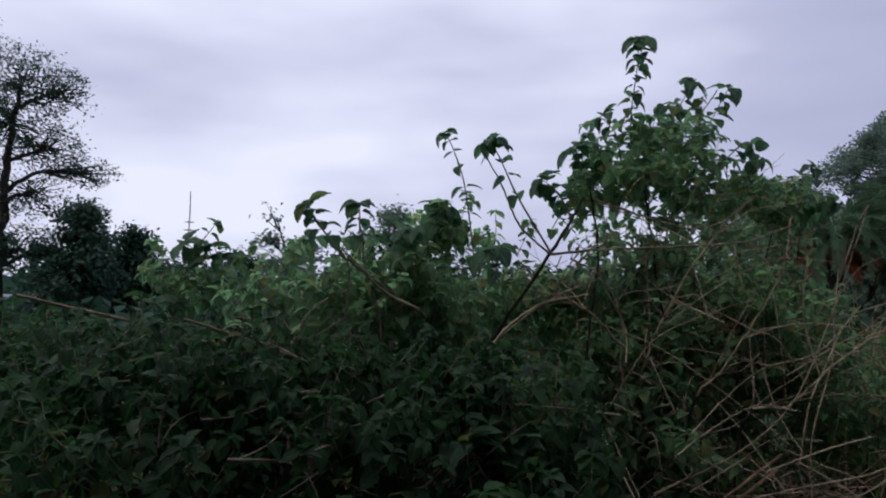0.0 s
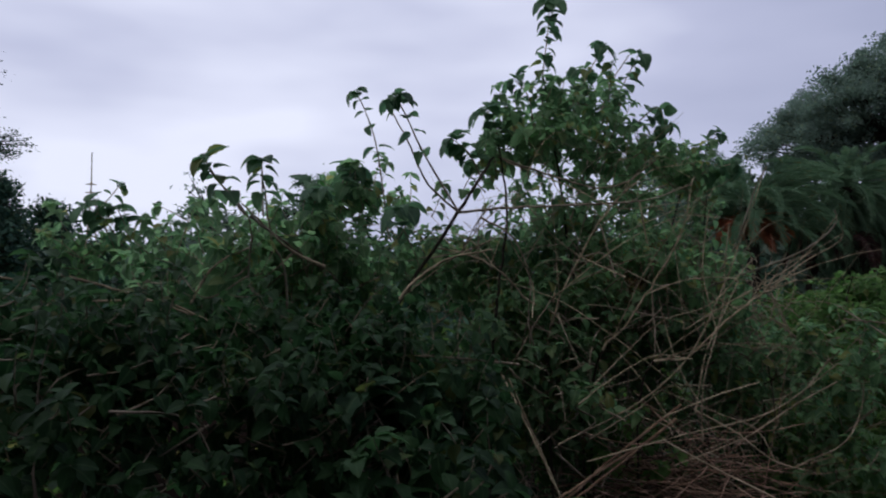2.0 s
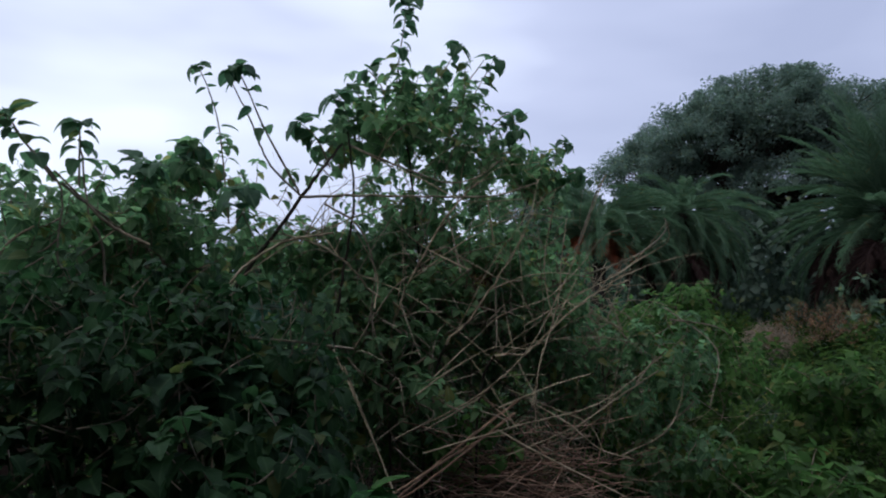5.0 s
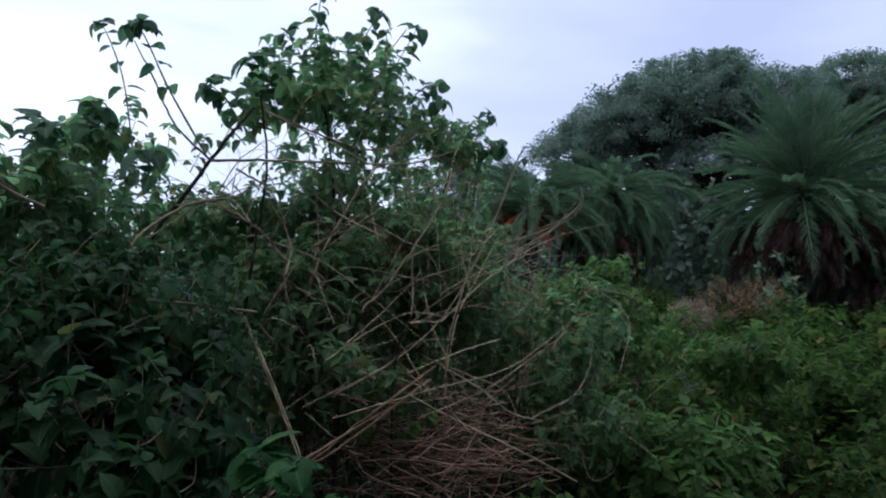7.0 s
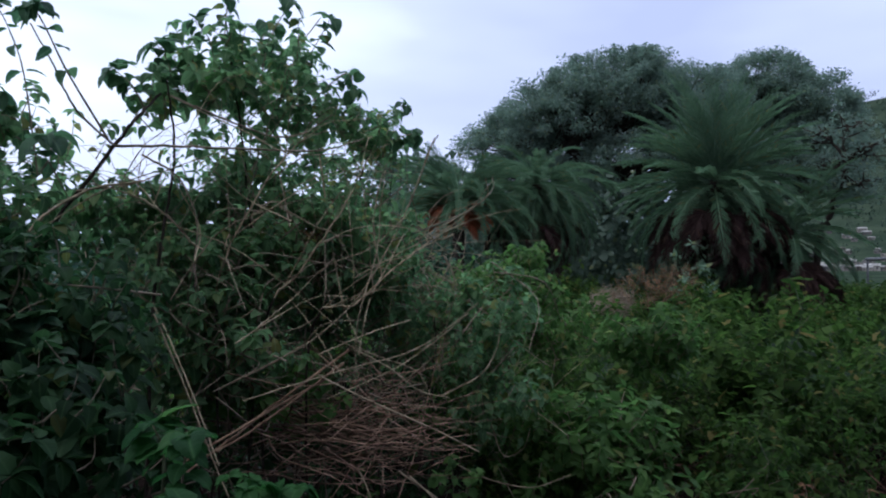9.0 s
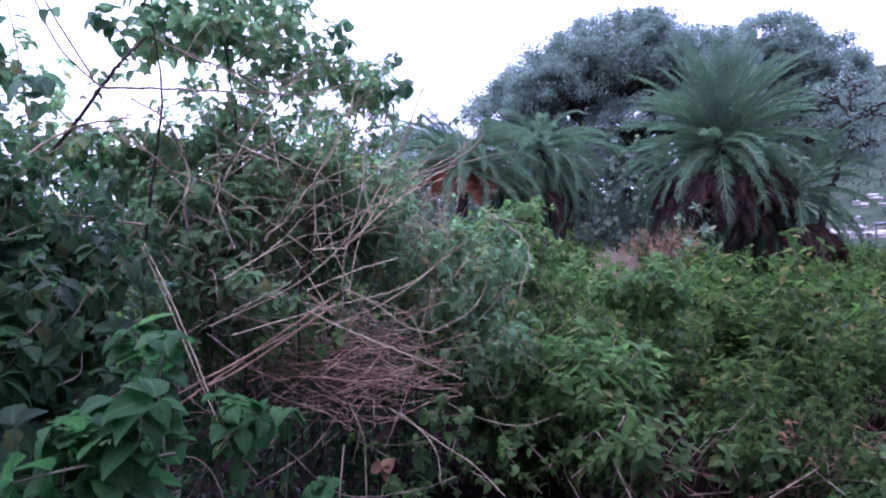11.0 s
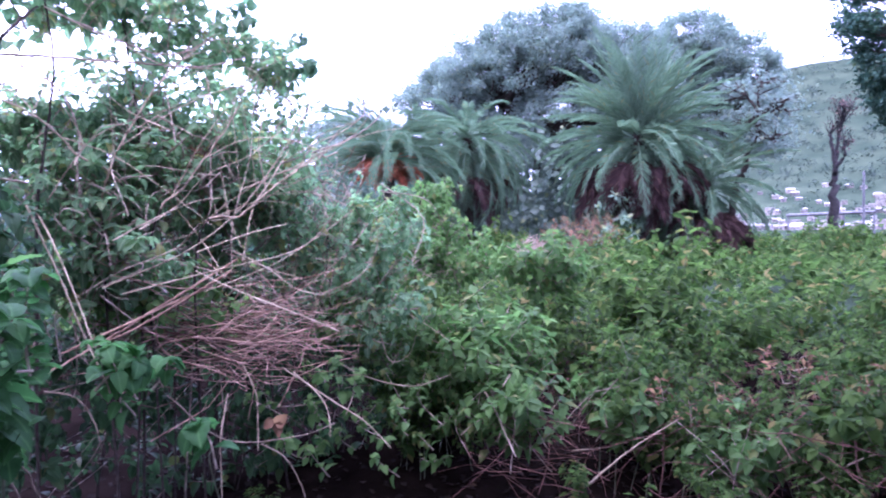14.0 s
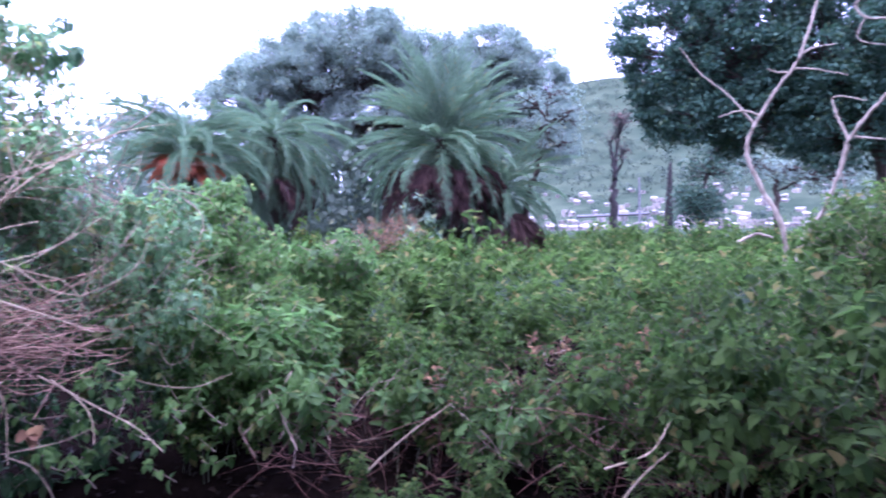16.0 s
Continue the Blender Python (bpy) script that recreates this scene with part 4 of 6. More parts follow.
# ---- the shrubs close by ----
shrub("lantana_shrub", "tall lantana shrub with crossing stems and dark green leaves", (0.75, 3, -0.23), [([(0.3, 2.95, -0.23), (0.06, 2.85, 1.25), (0.22, 2.77, 1.53), (0.49, 2.68, 1.94), (0.57, 2.7, 2.06), (0.66, 2.82, 2.18)], 0.0125),
    ([(0.49, 2.68, 1.94), (0.37, 2.62, 2.04), (0.3, 2.54, 2.16), (0.23, 2.51, 2.29)], 0.0058),
    ([(0.49, 2.68, 1.94), (0.69, 2.71, 1.96), (0.97, 2.7, 1.97), (1.26, 2.72, 1.99), (1.47, 2.73, 2.06)], 0.0070),
    ([(0.62, 2.95, -0.23), (0.64, 2.84, 1.28), (0.68, 2.84, 1.67), (0.71, 2.81, 1.95), (0.68, 2.81, 2.23)], 0.0095),
    ([(0.59, 2.78, 1.93), (0.72, 2.77, 1.85), (0.79, 2.77, 1.68), (0.78, 2.78, 1.5)], 0.0055)] + [([(0.68, 2.82, 2.18), (0.91, 2.85, 2.11), (1.11, 2.86, 2.06), (1.25, 2.86, 2.09), (1.37, 2.85, 2.18)], 0.0062),
    ([(1.1, 3.3, -0.23), (1.09, 3.11, 1.34), (1.08, 3.21, 1.89), (1.03, 3.2, 2.28), (0.97, 3.17, 2.63)], 0.0085),
    ([(1.08, 3.21, 1.89), (1.26, 3.4, 2.29), (1.43, 3.57, 2.67), (1.55, 3.57, 2.87)], 0.0065),
    ([(1.9, 3.9, -0.22), (1.52, 3.4, 1.44), (1.72, 3.53, 1.86), (1.99, 3.78, 2.33), (2.16, 3.77, 2.49)], 0.0075)],
    [([(0.46, 2.49, 1.93), (0.34, 2.47, 2.13), (0.28, 2.44, 2.25), (0.24, 2.42, 2.32)], 4, 0.066),
     ([(0.24, 3.12, 1.87), (0.19, 3.06, 2.25), (0.14, 3.02, 2.41), (0.1, 3, 2.49)], 4, 0.058),
     ([(0.98, 3.24, 2.39), (0.97, 3.18, 2.62), (0.98, 3.11, 2.81), (0.98, 3.06, 2.94)], 10, 0.075),
     ([(0.94, 3.25, 2.39), (0.91, 3.22, 2.54), (0.84, 3.21, 2.62)], 5, 0.075),
     ([(1.18, 3.39, 2.41), (1.21, 3.33, 2.62), (1.29, 3.24, 2.8)], 6, 0.080),
     ([(1.39, 3.75, 2.44), (1.52, 3.64, 2.69), (1.6, 3.55, 2.87)], 7, 0.085)] + [([(1.49, 3.73, 2.37), (1.62, 3.65, 2.52), (1.71, 3.59, 2.59), (1.76, 3.59, 2.5)], 6, 0.085),
     ([(1.89, 3.8, 2.31), (2.06, 3.81, 2.4), (2.15, 3.75, 2.49)], 7, 0.070),
     ([(1.94, 3.68, 2.23), (2.05, 3.62, 2.27), (2.13, 3.57, 2.29)], 5, 0.080),
     ([(0.74, 3.03, 2.18), (0.71, 3, 2.34), (0.66, 2.98, 2.42)], 5, 0.080),
     ([(0.62, 2.86, 2.09), (0.56, 2.84, 2.2), (0.49, 2.84, 2.26)], 5, 0.080),
     ([(1.24, 3.48, 2.4), (1.2, 3.45, 2.57), (1.21, 3.4, 2.73)], 5, 0.075)],
    [((0.98, 3.18, 2.42), (0.26, 0.22, 0.13), 30), ((0.81, 3.08, 2.3), (0.22, 0.2, 0.12), 20), ((1.38, 3.52, 2.53), (0.20, 0.25, 0.20), 24),
     ((1.61, 3.6, 2.33), (0.26, 0.25, 0.14), 26), ((1.26, 3.4, 2.29), (0.30, 0.25, 0.14), 26), ((1.93, 3.71, 2.26), (0.22, 0.22, 0.10), 22),
     ((1.04, 3.41, 1.96), (0.45, 0.3, 0.22), 19), ((1.48, 3.5, 1.94), (0.45, 0.3, 0.24), 23), ((1.16, 3.41, 1.58), (0.55, 0.35, 0.3), 54),
     ((0.63, 2.93, 2.18), (0.13, 0.12, 0.08), 8), ((1.73, 3.64, 1.59), (0.45, 0.3, 0.35), 43), ((0.77, 2.96, 1.22), (0.40, 0.22, 0.28), 40)] + [((0.94, 3.06, 1.44), (0.3, 0.25, 0.2), 32), ((0.97, 2.83, 1.17), (0.2, 0.2, 0.16), 34), ((1.49, 3.43, 1.49), (0.4, 0.3, 0.2), 26), ((1.82, 3.63, 1.68), (0.35, 0.3, 0.2), 35), ((1.27, 3.28, 1.65), (0.4, 0.3, 0.18), 35),
     ((2.08, 3.74, 1.42), (0.35, 0.3, 0.25), 26)],
    41, 0.068, 240, leaf_mat=LEAF_LIT)
shrub("lantana_shrub", "leafy lantana shrub with large toothed leaves on arching shoots", (-0.35, 2.75, -0.23), [
    ([(-0.35, 2.75, -0.23), (-0.18, 2.5, 1.41), (-0.26, 2.44, 1.67), (-0.25, 2.38, 1.88), (-0.34, 2.29, 2.01), (-0.38, 2.26, 2.07)], 0.005),
    ([(-0.2, 2.8, -0.23), (-0.15, 2.61, 1.52), (-0.2, 2.54, 1.83), (-0.22, 2.46, 2.06)], 0.0065),
    ([(-0.25, 2.39, 1.9), (-0.14, 2.6, 1.81), (0, 2.82, 1.71)], 0.0065),
    ([(-0.75, 3.5, -0.23), (-0.62, 3.44, 1.69), (-0.91, 3.38, 1.69), (-1.08, 3.37, 2.02), (-1.12, 3.35, 2.06)], 0.006)],
    [([(-0.26, 2.35, 1.9), (-0.33, 2.29, 2), (-0.37, 2.25, 2.07)], 5, 0.060),
     ([(-0.22, 2.48, 1.91), (-0.22, 2.46, 2.02), (-0.22, 2.45, 2.1)], 4, 0.058),
     ([(-1.08, 3.37, 2.02), (-1.04, 3.38, 2.07), (-0.99, 3.39, 2.14)], 2, 0.055),
     ([(-0.91, 3.38, 1.75), (-1.03, 3.34, 1.96), (-1.11, 3.31, 2.04)], 6, 0.085),
     ([(-0.88, 3.39, 1.8), (-0.95, 3.36, 1.94), (-0.99, 3.35, 2.03)], 5, 0.075),
     ([(0.02, 3.21, 1.94), (0.02, 3.19, 2.09), (0.08, 3.17, 2.19)], 5, 0.075),
     ([(-0.14, 3, 1.87), (-0.12, 2.99, 2.01), (-0.09, 2.98, 2.09)], 5, 0.075)] + [([(0.02, 3.08, 1.93), (0.05, 3.06, 2.08), (0.08, 3.05, 2.17)], 6, 0.080),
     ([(-0.09, 2.87, 1.89), (-0.07, 2.86, 1.99), (-0.05, 2.85, 2.05)], 5, 0.075),
     ([(0.26, 2.75, 1.84), (0.29, 2.75, 1.9), (0.28, 2.74, 1.96)], 1, 0.090)],
    [((-0.24, 2.79, 1.85), (0.22, 0.2, 0.12), 8), ((-0.02, 3.1, 1.99), (0.20, 0.2, 0.09), 6), ((-0.44, 2.65, 1.75), (0.36, 0.25, 0.14), 22), ((-0.1, 3.01, 1.74), (0.40, 0.3, 0.16), 27),
     ((0.11, 3.07, 2.05), (0.15, 0.15, 0.07), 6), ((-0.1, 2.97, 1.87), (0.26, 0.2, 0.08), 13), ((-0.05, 2.9, 1.69), (0.34, 0.22, 0.18), 35), ((-0.47, 3.16, 1.87), (0.30, 0.25, 0.16), 19),
     ((0.11, 3.28, 2.12), (0.20, 0.2, 0.10), 8), ((0.31, 3.37, 2.04), (0.22, 0.2, 0.12), 7), ((-1.06, 3.44, 1.86), (0.30, 0.25, 0.14), 29), ((-0.15, 3.29, 1.9), (0.36, 0.25, 0.16), 19),
     ((0.37, 3.12, 1.75), (0.17, 0.16, 0.09), 11), ((0.53, 3.21, 1.78), (0.17, 0.16, 0.09), 12), ((0.70, 3.24, 1.78), (0.17, 0.16, 0.09), 12), ((0.85, 3.27, 1.82), (0.17, 0.16, 0.09), 12),
     ((1.03, 3.34, 1.82), (0.17, 0.16, 0.09), 11), ((1.18, 3.30, 1.85), (0.17, 0.16, 0.09), 9), ((0.64, 3.30, 1.67), (0.17, 0.16, 0.09), 11), ((0.91, 3.26, 1.68), (0.17, 0.16, 0.09), 11)],
    42, 0.066, 0, leaf_mat=LEAF_LIT)
shrub("lantana_shrub", "dense lantana thicket reaching to the ground, green darkened for shade", (-0.2, 2.1, -0.23), [
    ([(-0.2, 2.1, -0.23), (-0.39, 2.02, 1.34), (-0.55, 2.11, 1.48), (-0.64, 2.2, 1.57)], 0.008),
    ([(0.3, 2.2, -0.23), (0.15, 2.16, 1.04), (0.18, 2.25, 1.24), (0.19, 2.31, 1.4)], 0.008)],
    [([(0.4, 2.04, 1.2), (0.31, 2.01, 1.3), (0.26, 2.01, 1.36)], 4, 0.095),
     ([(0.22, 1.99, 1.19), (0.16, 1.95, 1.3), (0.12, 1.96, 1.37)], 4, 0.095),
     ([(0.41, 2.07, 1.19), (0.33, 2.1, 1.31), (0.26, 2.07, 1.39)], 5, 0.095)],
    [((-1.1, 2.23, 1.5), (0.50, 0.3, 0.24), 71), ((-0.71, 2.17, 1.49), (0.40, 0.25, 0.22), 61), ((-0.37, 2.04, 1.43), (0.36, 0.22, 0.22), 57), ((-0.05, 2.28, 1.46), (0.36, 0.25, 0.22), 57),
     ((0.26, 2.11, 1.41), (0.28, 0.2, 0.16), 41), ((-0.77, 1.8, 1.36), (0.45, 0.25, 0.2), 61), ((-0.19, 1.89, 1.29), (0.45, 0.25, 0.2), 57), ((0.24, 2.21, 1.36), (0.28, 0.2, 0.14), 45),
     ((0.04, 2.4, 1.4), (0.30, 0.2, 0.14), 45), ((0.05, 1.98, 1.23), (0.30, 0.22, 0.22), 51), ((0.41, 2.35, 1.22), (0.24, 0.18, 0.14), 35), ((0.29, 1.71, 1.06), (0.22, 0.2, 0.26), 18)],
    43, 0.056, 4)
shrub("wild_shrub", "low tangled green shrub behind the tall lantana", (-1.5, 4.4, -0.21), [
    ([(-1.5, 4.4, -0.21), (-1.92, 3.95, 1.56), (-1.98, 3.93, 1.75)], 0.01)], [],
    [((-2.05, 3.78, 1.50), (0.5, 0.4, 0.20), 60), ((-1.67, 3.85, 1.44), (0.5, 0.4, 0.20), 60), ((-1.32, 3.99, 1.43), (0.45, 0.4, 0.20), 50), ((-0.96, 4.5, 1.59), (0.5, 0.4, 0.22), 60),
     ((-0.49, 4.77, 1.74), (0.45, 0.4, 0.25), 50), ((0.13, 5, 1.9), (0.5, 0.4, 0.25), 50), ((-1.53, 3.25, 1.27), (0.6, 0.4, 0.22), 70), ((-0.9, 3.48, 1.42), (0.5, 0.35, 0.22), 60),
     ((0.54, 4.37, 1.67), (0.5, 0.4, 0.3), 46), ((-2.33, 3.5, 1.44), (0.6, 0.5, 0.3), 60), ((-0.31, 3.58, 1.47), (0.45, 0.35, 0.22), 50)],
    44, 0.075, 20, shape=OVAL)
shrub("wild_shrub", "tangled half-bare shrub of grey twigs and small leaves", (2.4, 4.2, -0.2), [
    ([(2.4, 4.2, -0.2), (2.1, 3.9, 1.15), (2.1, 3.92, 1.67), (2.12, 3.86, 2.18)], 0.008)], [],
    [((1.75, 4.06, 1.77), (0.6, 0.4, 0.35), 50), ((2.14, 3.9, 1.49), (0.4, 0.35, 0.4), 33), ((1.41, 3.85, 1.3), (0.5, 0.3, 0.4), 33), ((1.81, 3.48, 1.14), (0.45, 0.3, 0.35), 60),
     ((1.96, 4.05, 2.09), (0.35, 0.3, 0.25), 33), ((2.37, 3.76, 1.09), (0.35, 0.3, 0.3), 50), ((1.01, 3.18, 0.93), (0.4, 0.25, 0.25), 30), ((1.51, 3.21, 0.85), (0.5, 0.25, 0.22), 14), ((0.48, 4.01, 1.72), (0.5, 0.3, 0.22), 30),
     ((0.95, 4.17, 1.68), (0.5, 0.3, 0.25), 34), ((1.44, 4.26, 1.83), (0.5, 0.3, 0.25), 38), ((0.98, 4.03, 2.03), (0.4, 0.3, 0.2), 12)] + [((1.47, 4.11, 2.17), (0.4, 0.3, 0.2), 12), ((1.86, 4.18, 2.24), (0.35, 0.3, 0.2), 12)],
    45, 0.058, 420, leaf_mat=LEAF_LIT)
shrub("wild_shrub", "bright green leafy shrub at the edge of the weeds", (3.5, 4.7, -0.17), [
    ([(3.5, 4.7, -0.17), (3.43, 4.55, 0.95), (3.46, 4.56, 1.4), (3.51, 4.52, 1.66)], 0.01)],
    [],
    [((3.67, 4.66, 1.53), (0.20, 0.25, 0.13), 38), ((3.33, 4.65, 1.4), (0.28, 0.3, 0.18), 50), ((3.01, 4.72, 1.31), (0.28, 0.3, 0.18), 44), ((3.49, 4.41, 1.22), (0.30, 0.3, 0.22), 50),
     ((3.07, 4.32, 1.07), (0.40, 0.35, 0.25), 60), ((3.72, 4.36, 1.04), (0.35, 0.35, 0.22), 54), ((2.65, 4.07, 0.88), (0.40, 0.3, 0.25), 50)],
    46, 0.068, 30, leaf_mat=WEED_BRIGHT, shape=OVAL)
shrub("young_plant", "young bright green broad-leaved plant in front of the thicket", (0.45, 1.5, -0.23), [
    ([(0.45, 1.5, -0.23), (0.51, 1.4, 1), (0.52, 1.44, 1.1), (0.51, 1.45, 1.15)], 0.005)],
    [([(0.52, 1.43, 1.08), (0.52, 1.45, 1.13), (0.5, 1.46, 1.18)], 5, 0.062),
     ([(0.50, 1.24, 0.77), (0.50, 1.26, 0.88), (0.49, 1.26, 1.00)], 9, 0.058),
     ([(0.40, 1.16, 0.82), (0.37, 1.19, 0.92), (0.38, 1.21, 1.03)], 9, 0.058),
     ([(0.55, 1.31, 0.91), (0.54, 1.34, 1.05), (0.55, 1.33, 1.18)], 8, 0.056),
     ([(0.45, 1.12, 0.87), (0.44, 1.15, 0.98), (0.46, 1.18, 1.09)], 9, 0.06),
     ([(0.33, 1.06, 0.87), (0.34, 1.08, 0.91), (0.33, 1.09, 0.95)], 6, 0.06)],
    [((0.45, 1.2, 0.97), (0.09, 0.09, 0.10), 7)], 47, 0.085, 0, stem_mat=GREEN_STEM, leaf_mat=LEAF_YOUNG, young=True, category="plant")
shrub("young_plant", "small seedling with pale green leaves under the sticks", (1.3, 2.1, -0.23), [
    ([(1.3, 2.1, -0.23), (1.03, 1.69, 0.52), (1.03, 1.72, 0.61)], 0.004)],
    [([(1.04, 1.7, 0.55), (1.03, 1.73, 0.63), (1, 1.75, 0.68)], 3, 0.075),
     ([(0.72, 1.75, 0.82), (0.77, 1.75, 0.87), (0.83, 1.74, 0.9)], 5, 0.075),
     ([(0.9, 1.91, 0.77), (0.94, 1.91, 0.82), (0.95, 1.92, 0.86)], 3, 0.065)],
    [((0.79, 1.79, 0.85), (0.10, 0.1, 0.05), 6)], 48, 0.065, 0, stem_mat=GREEN_STEM, leaf_mat=LEAF_YOUNG, young=True, category="plant")


shrub("wild_shrub", "shaded tangle of leaves and twigs behind the stick pile", (1.9, 3.4, -0.23), [
    ([(1.9, 3.4, -0.23), (1.66, 2.97, 0.39), (1.66, 3.05, 0.72)], 0.009)], [],
    [((1.88, 2.77, 0.41), (0.45, 0.25, 0.3), 12), ((2.32, 2.71, 0.26), (0.4, 0.25, 0.25), 18),
     ((1.14, 3.0, 0.93), (0.4, 0.2, 0.2), 30),
     ((2.35, 3.17, 0.75), (0.4, 0.3, 0.25), 70), ((2.77, 3.1, 0.5), (0.4, 0.3, 0.25), 60)],
    49, 0.060, 0, leaf_mat=WEED_BRIGHT)


def cane_clump(label, base, spread, count, seed, reach=(0.9, 1.9), facing=(0.0, 6.28)):
    """Bare arching canes springing from one root and bending over."""
    rng = np.random.default_rng(seed)
    top = thing("cane_clump", base, label, "dry stems")
    for k in range(count):
        a = rng.uniform(*facing)
        out = np.array((math.cos(a), math.sin(a), 0.0))
        high, far = rng.uniform(*reach), rng.uniform(0.25, spread)
        root = np.array(base) + out * rng.uniform(0, 0.25)
        points = [root, root + out * far * 0.3 + (0, 0, high * 0.62), root + out * far * 0.75 + (0, 0, high), root + out * far * 1.3 + (0, 0, high * rng.uniform(0.72, 1.05))]
        thick = rng.uniform(0.0036, 0.0062)
        line = wander(curve(points, 6), 0.0025, rng)
        # Dark bark colour on the canes stands in for shade inside the thicket.
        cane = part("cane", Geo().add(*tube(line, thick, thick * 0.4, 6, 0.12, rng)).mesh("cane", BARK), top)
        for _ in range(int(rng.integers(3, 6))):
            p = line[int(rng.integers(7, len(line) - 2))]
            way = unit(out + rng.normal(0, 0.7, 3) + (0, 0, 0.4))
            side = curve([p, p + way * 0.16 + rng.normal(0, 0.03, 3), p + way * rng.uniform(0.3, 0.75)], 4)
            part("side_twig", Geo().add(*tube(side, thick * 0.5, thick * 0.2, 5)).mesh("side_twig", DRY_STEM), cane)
    return top


cane_clump("clump of bare grey-brown arching canes among the leaves", (1.5, 3.7, -0.23), 0.9, 8, 55, (1.1, 2.0))
cane_clump("bleached bare canes leaning out of the shrub", (2.4, 3.9, -0.21), 0.8, 8, 56, (0.8, 1.7))


def bare_shrub(label, mains, count, seed):
    """A half-dead shrub: long crooked main stems with many thin arching leafless branches, which fork again."""
    rng = np.random.default_rng(seed)
    top = thing("bare_shrub", mains[0][0], label, "shrub")
    lines = []
    for points in mains:
        line = wander(curve(points, 8), 0.003, rng)
        lines.append(line)
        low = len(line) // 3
        # Lower third darkened: shade low in the thicket is put into its colour.
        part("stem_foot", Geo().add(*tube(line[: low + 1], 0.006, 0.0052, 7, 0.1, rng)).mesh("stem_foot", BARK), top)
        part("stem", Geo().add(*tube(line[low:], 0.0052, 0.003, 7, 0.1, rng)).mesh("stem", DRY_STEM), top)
    for k in range(count):
        line = lines[int(rng.integers(len(lines)))]
        i = int(rng.integers(len(line) // 3, len(line) - 1))
        way = unit(line[i + 1] - line[i])
        side = unit(rng.normal(0, 1, 3) * (1, 0.7, 0.5))
        long = rng.uniform(0.3, 0.85) * (0.5 if i > 0.7 * len(line) else 1.0)
        d = unit(way * 0.5 + side + (0, 0, 0.35))
        drop = rng.uniform(-0.05, 0.22) * long
        p = line[i]
        arc = wander(curve([p, p + d * long * 0.35 + (0, 0, 0.05), p + d * long * 0.7 + (0, 0, 0.03), p + d * long - (0, 0, drop)], 4), 0.0015, rng)
        thick = rng.uniform(0.0015, 0.0027)
        branch = part("branch", Geo().add(*tube(arc, thick, thick * 0.4, 5, 0.15, rng)).mesh("branch", DRY_STEM if k % 3 else TWIG), top)
        for _ in range(int(rng.integers(0, 3))):
            j = int(rng.integers(4, len(arc) - 2))
            e = unit(d + rng.normal(0, 0.7, 3))
            fork = curve([arc[j], arc[j] + e * 0.07 + rng.normal(0, 0.012, 3), arc[j] + e * rng.uniform(0.12, 0.3)], 3)
            part("fork", Geo().add(*tube(fork, thick * 0.6, thick * 0.25, 4)).mesh("fork", DRY_STEM), branch)
    return top


bare_shrub("half-dead shrub of pale crooked twigs tangled through the leaves", [
    [(0.95, 2.95, -0.23), (0.89, 2.89, 1.18), (0.92, 2.85, 1.55), (1.1, 2.83, 1.9), (1.24, 2.81, 2.07)],
    [(1.15, 3, -0.23), (1.08, 2.89, 1.17), (1.24, 2.86, 1.5), (1.41, 2.85, 1.75), (1.51, 2.84, 1.95)],
    [(1, 3, -0.23), (1.04, 2.91, 1.26), (0.78, 2.83, 1.61), (0.6, 2.74, 1.75), (0.41, 2.7, 1.8)],
    [(1.35, 3.05, -0.23), (1.26, 2.83, 1.17), (1.47, 2.77, 1.36), (1.71, 2.78, 1.56), (1.93, 2.76, 1.66)]], 56, 58)


shrub("dry_tuft", "tuft of olive-brown dead twigs and withered leaves in the shrub", (1.3, 3.35, -0.23), [
    ([(1.3, 3.35, -0.23), (1.37, 3.23, 1.23), (1.35, 3.2, 1.63)], 0.006)], [],
    [((1.28, 3.06, 1.7), (0.16, 0.15, 0.10), 9), ((1.44, 3.06, 1.66), (0.13, 0.12, 0.09), 6), ((1.33, 3.05, 1.58), (0.18, 0.15, 0.09), 6)], 59, 0.036, 24, leaf_mat=DRY_LEAF, shape=oval_shape(0.14), category="dead plant")


shrub("wild_shrub", "pale green leafy growth threaded through the bare tangle", (1.25, 3.3, -0.23), [
    ([(1.25, 3.3, -0.23), (1.25, 3.3, 0.8), (1.15, 3.2, 1.5)], 0.006), ([(1.8, 3.5, -0.23), (1.85, 3.45, 0.7), (1.9, 3.4, 1.15)], 0.005)], [],
    [((0.74, 3.01, 1.46), (0.28, 0.22, 0.18), 29), ((1.0, 3.07, 1.55), (0.28, 0.22, 0.18), 29), ((1.3, 3.1, 1.51), (0.28, 0.22, 0.18), 29), ((1.63, 3.32, 1.35), (0.28, 0.22, 0.18), 29), ((1.74, 3.17, 1.59), (0.28, 0.22, 0.18), 29), ((0.89, 2.89, 1.24), (0.28, 0.22, 0.18), 21),
     ((1.99, 3.28, 1.2), (0.28, 0.22, 0.18), 32), ((1.4, 3.49, 1.23), (0.28, 0.22, 0.18), 29), ((2.22, 3.06, 1.08), (0.28, 0.22, 0.18), 35), ((2.38, 3.08, 1.29), (0.28, 0.22, 0.18), 32), ((2.27, 2.91, 0.82), (0.28, 0.22, 0.18), 29), ((1.49, 3.15, 1.72), (0.28, 0.22, 0.18), 29)],
    60, 0.058, 30, stem_mat=BARK, leaf_mat=LEAF_LIT)


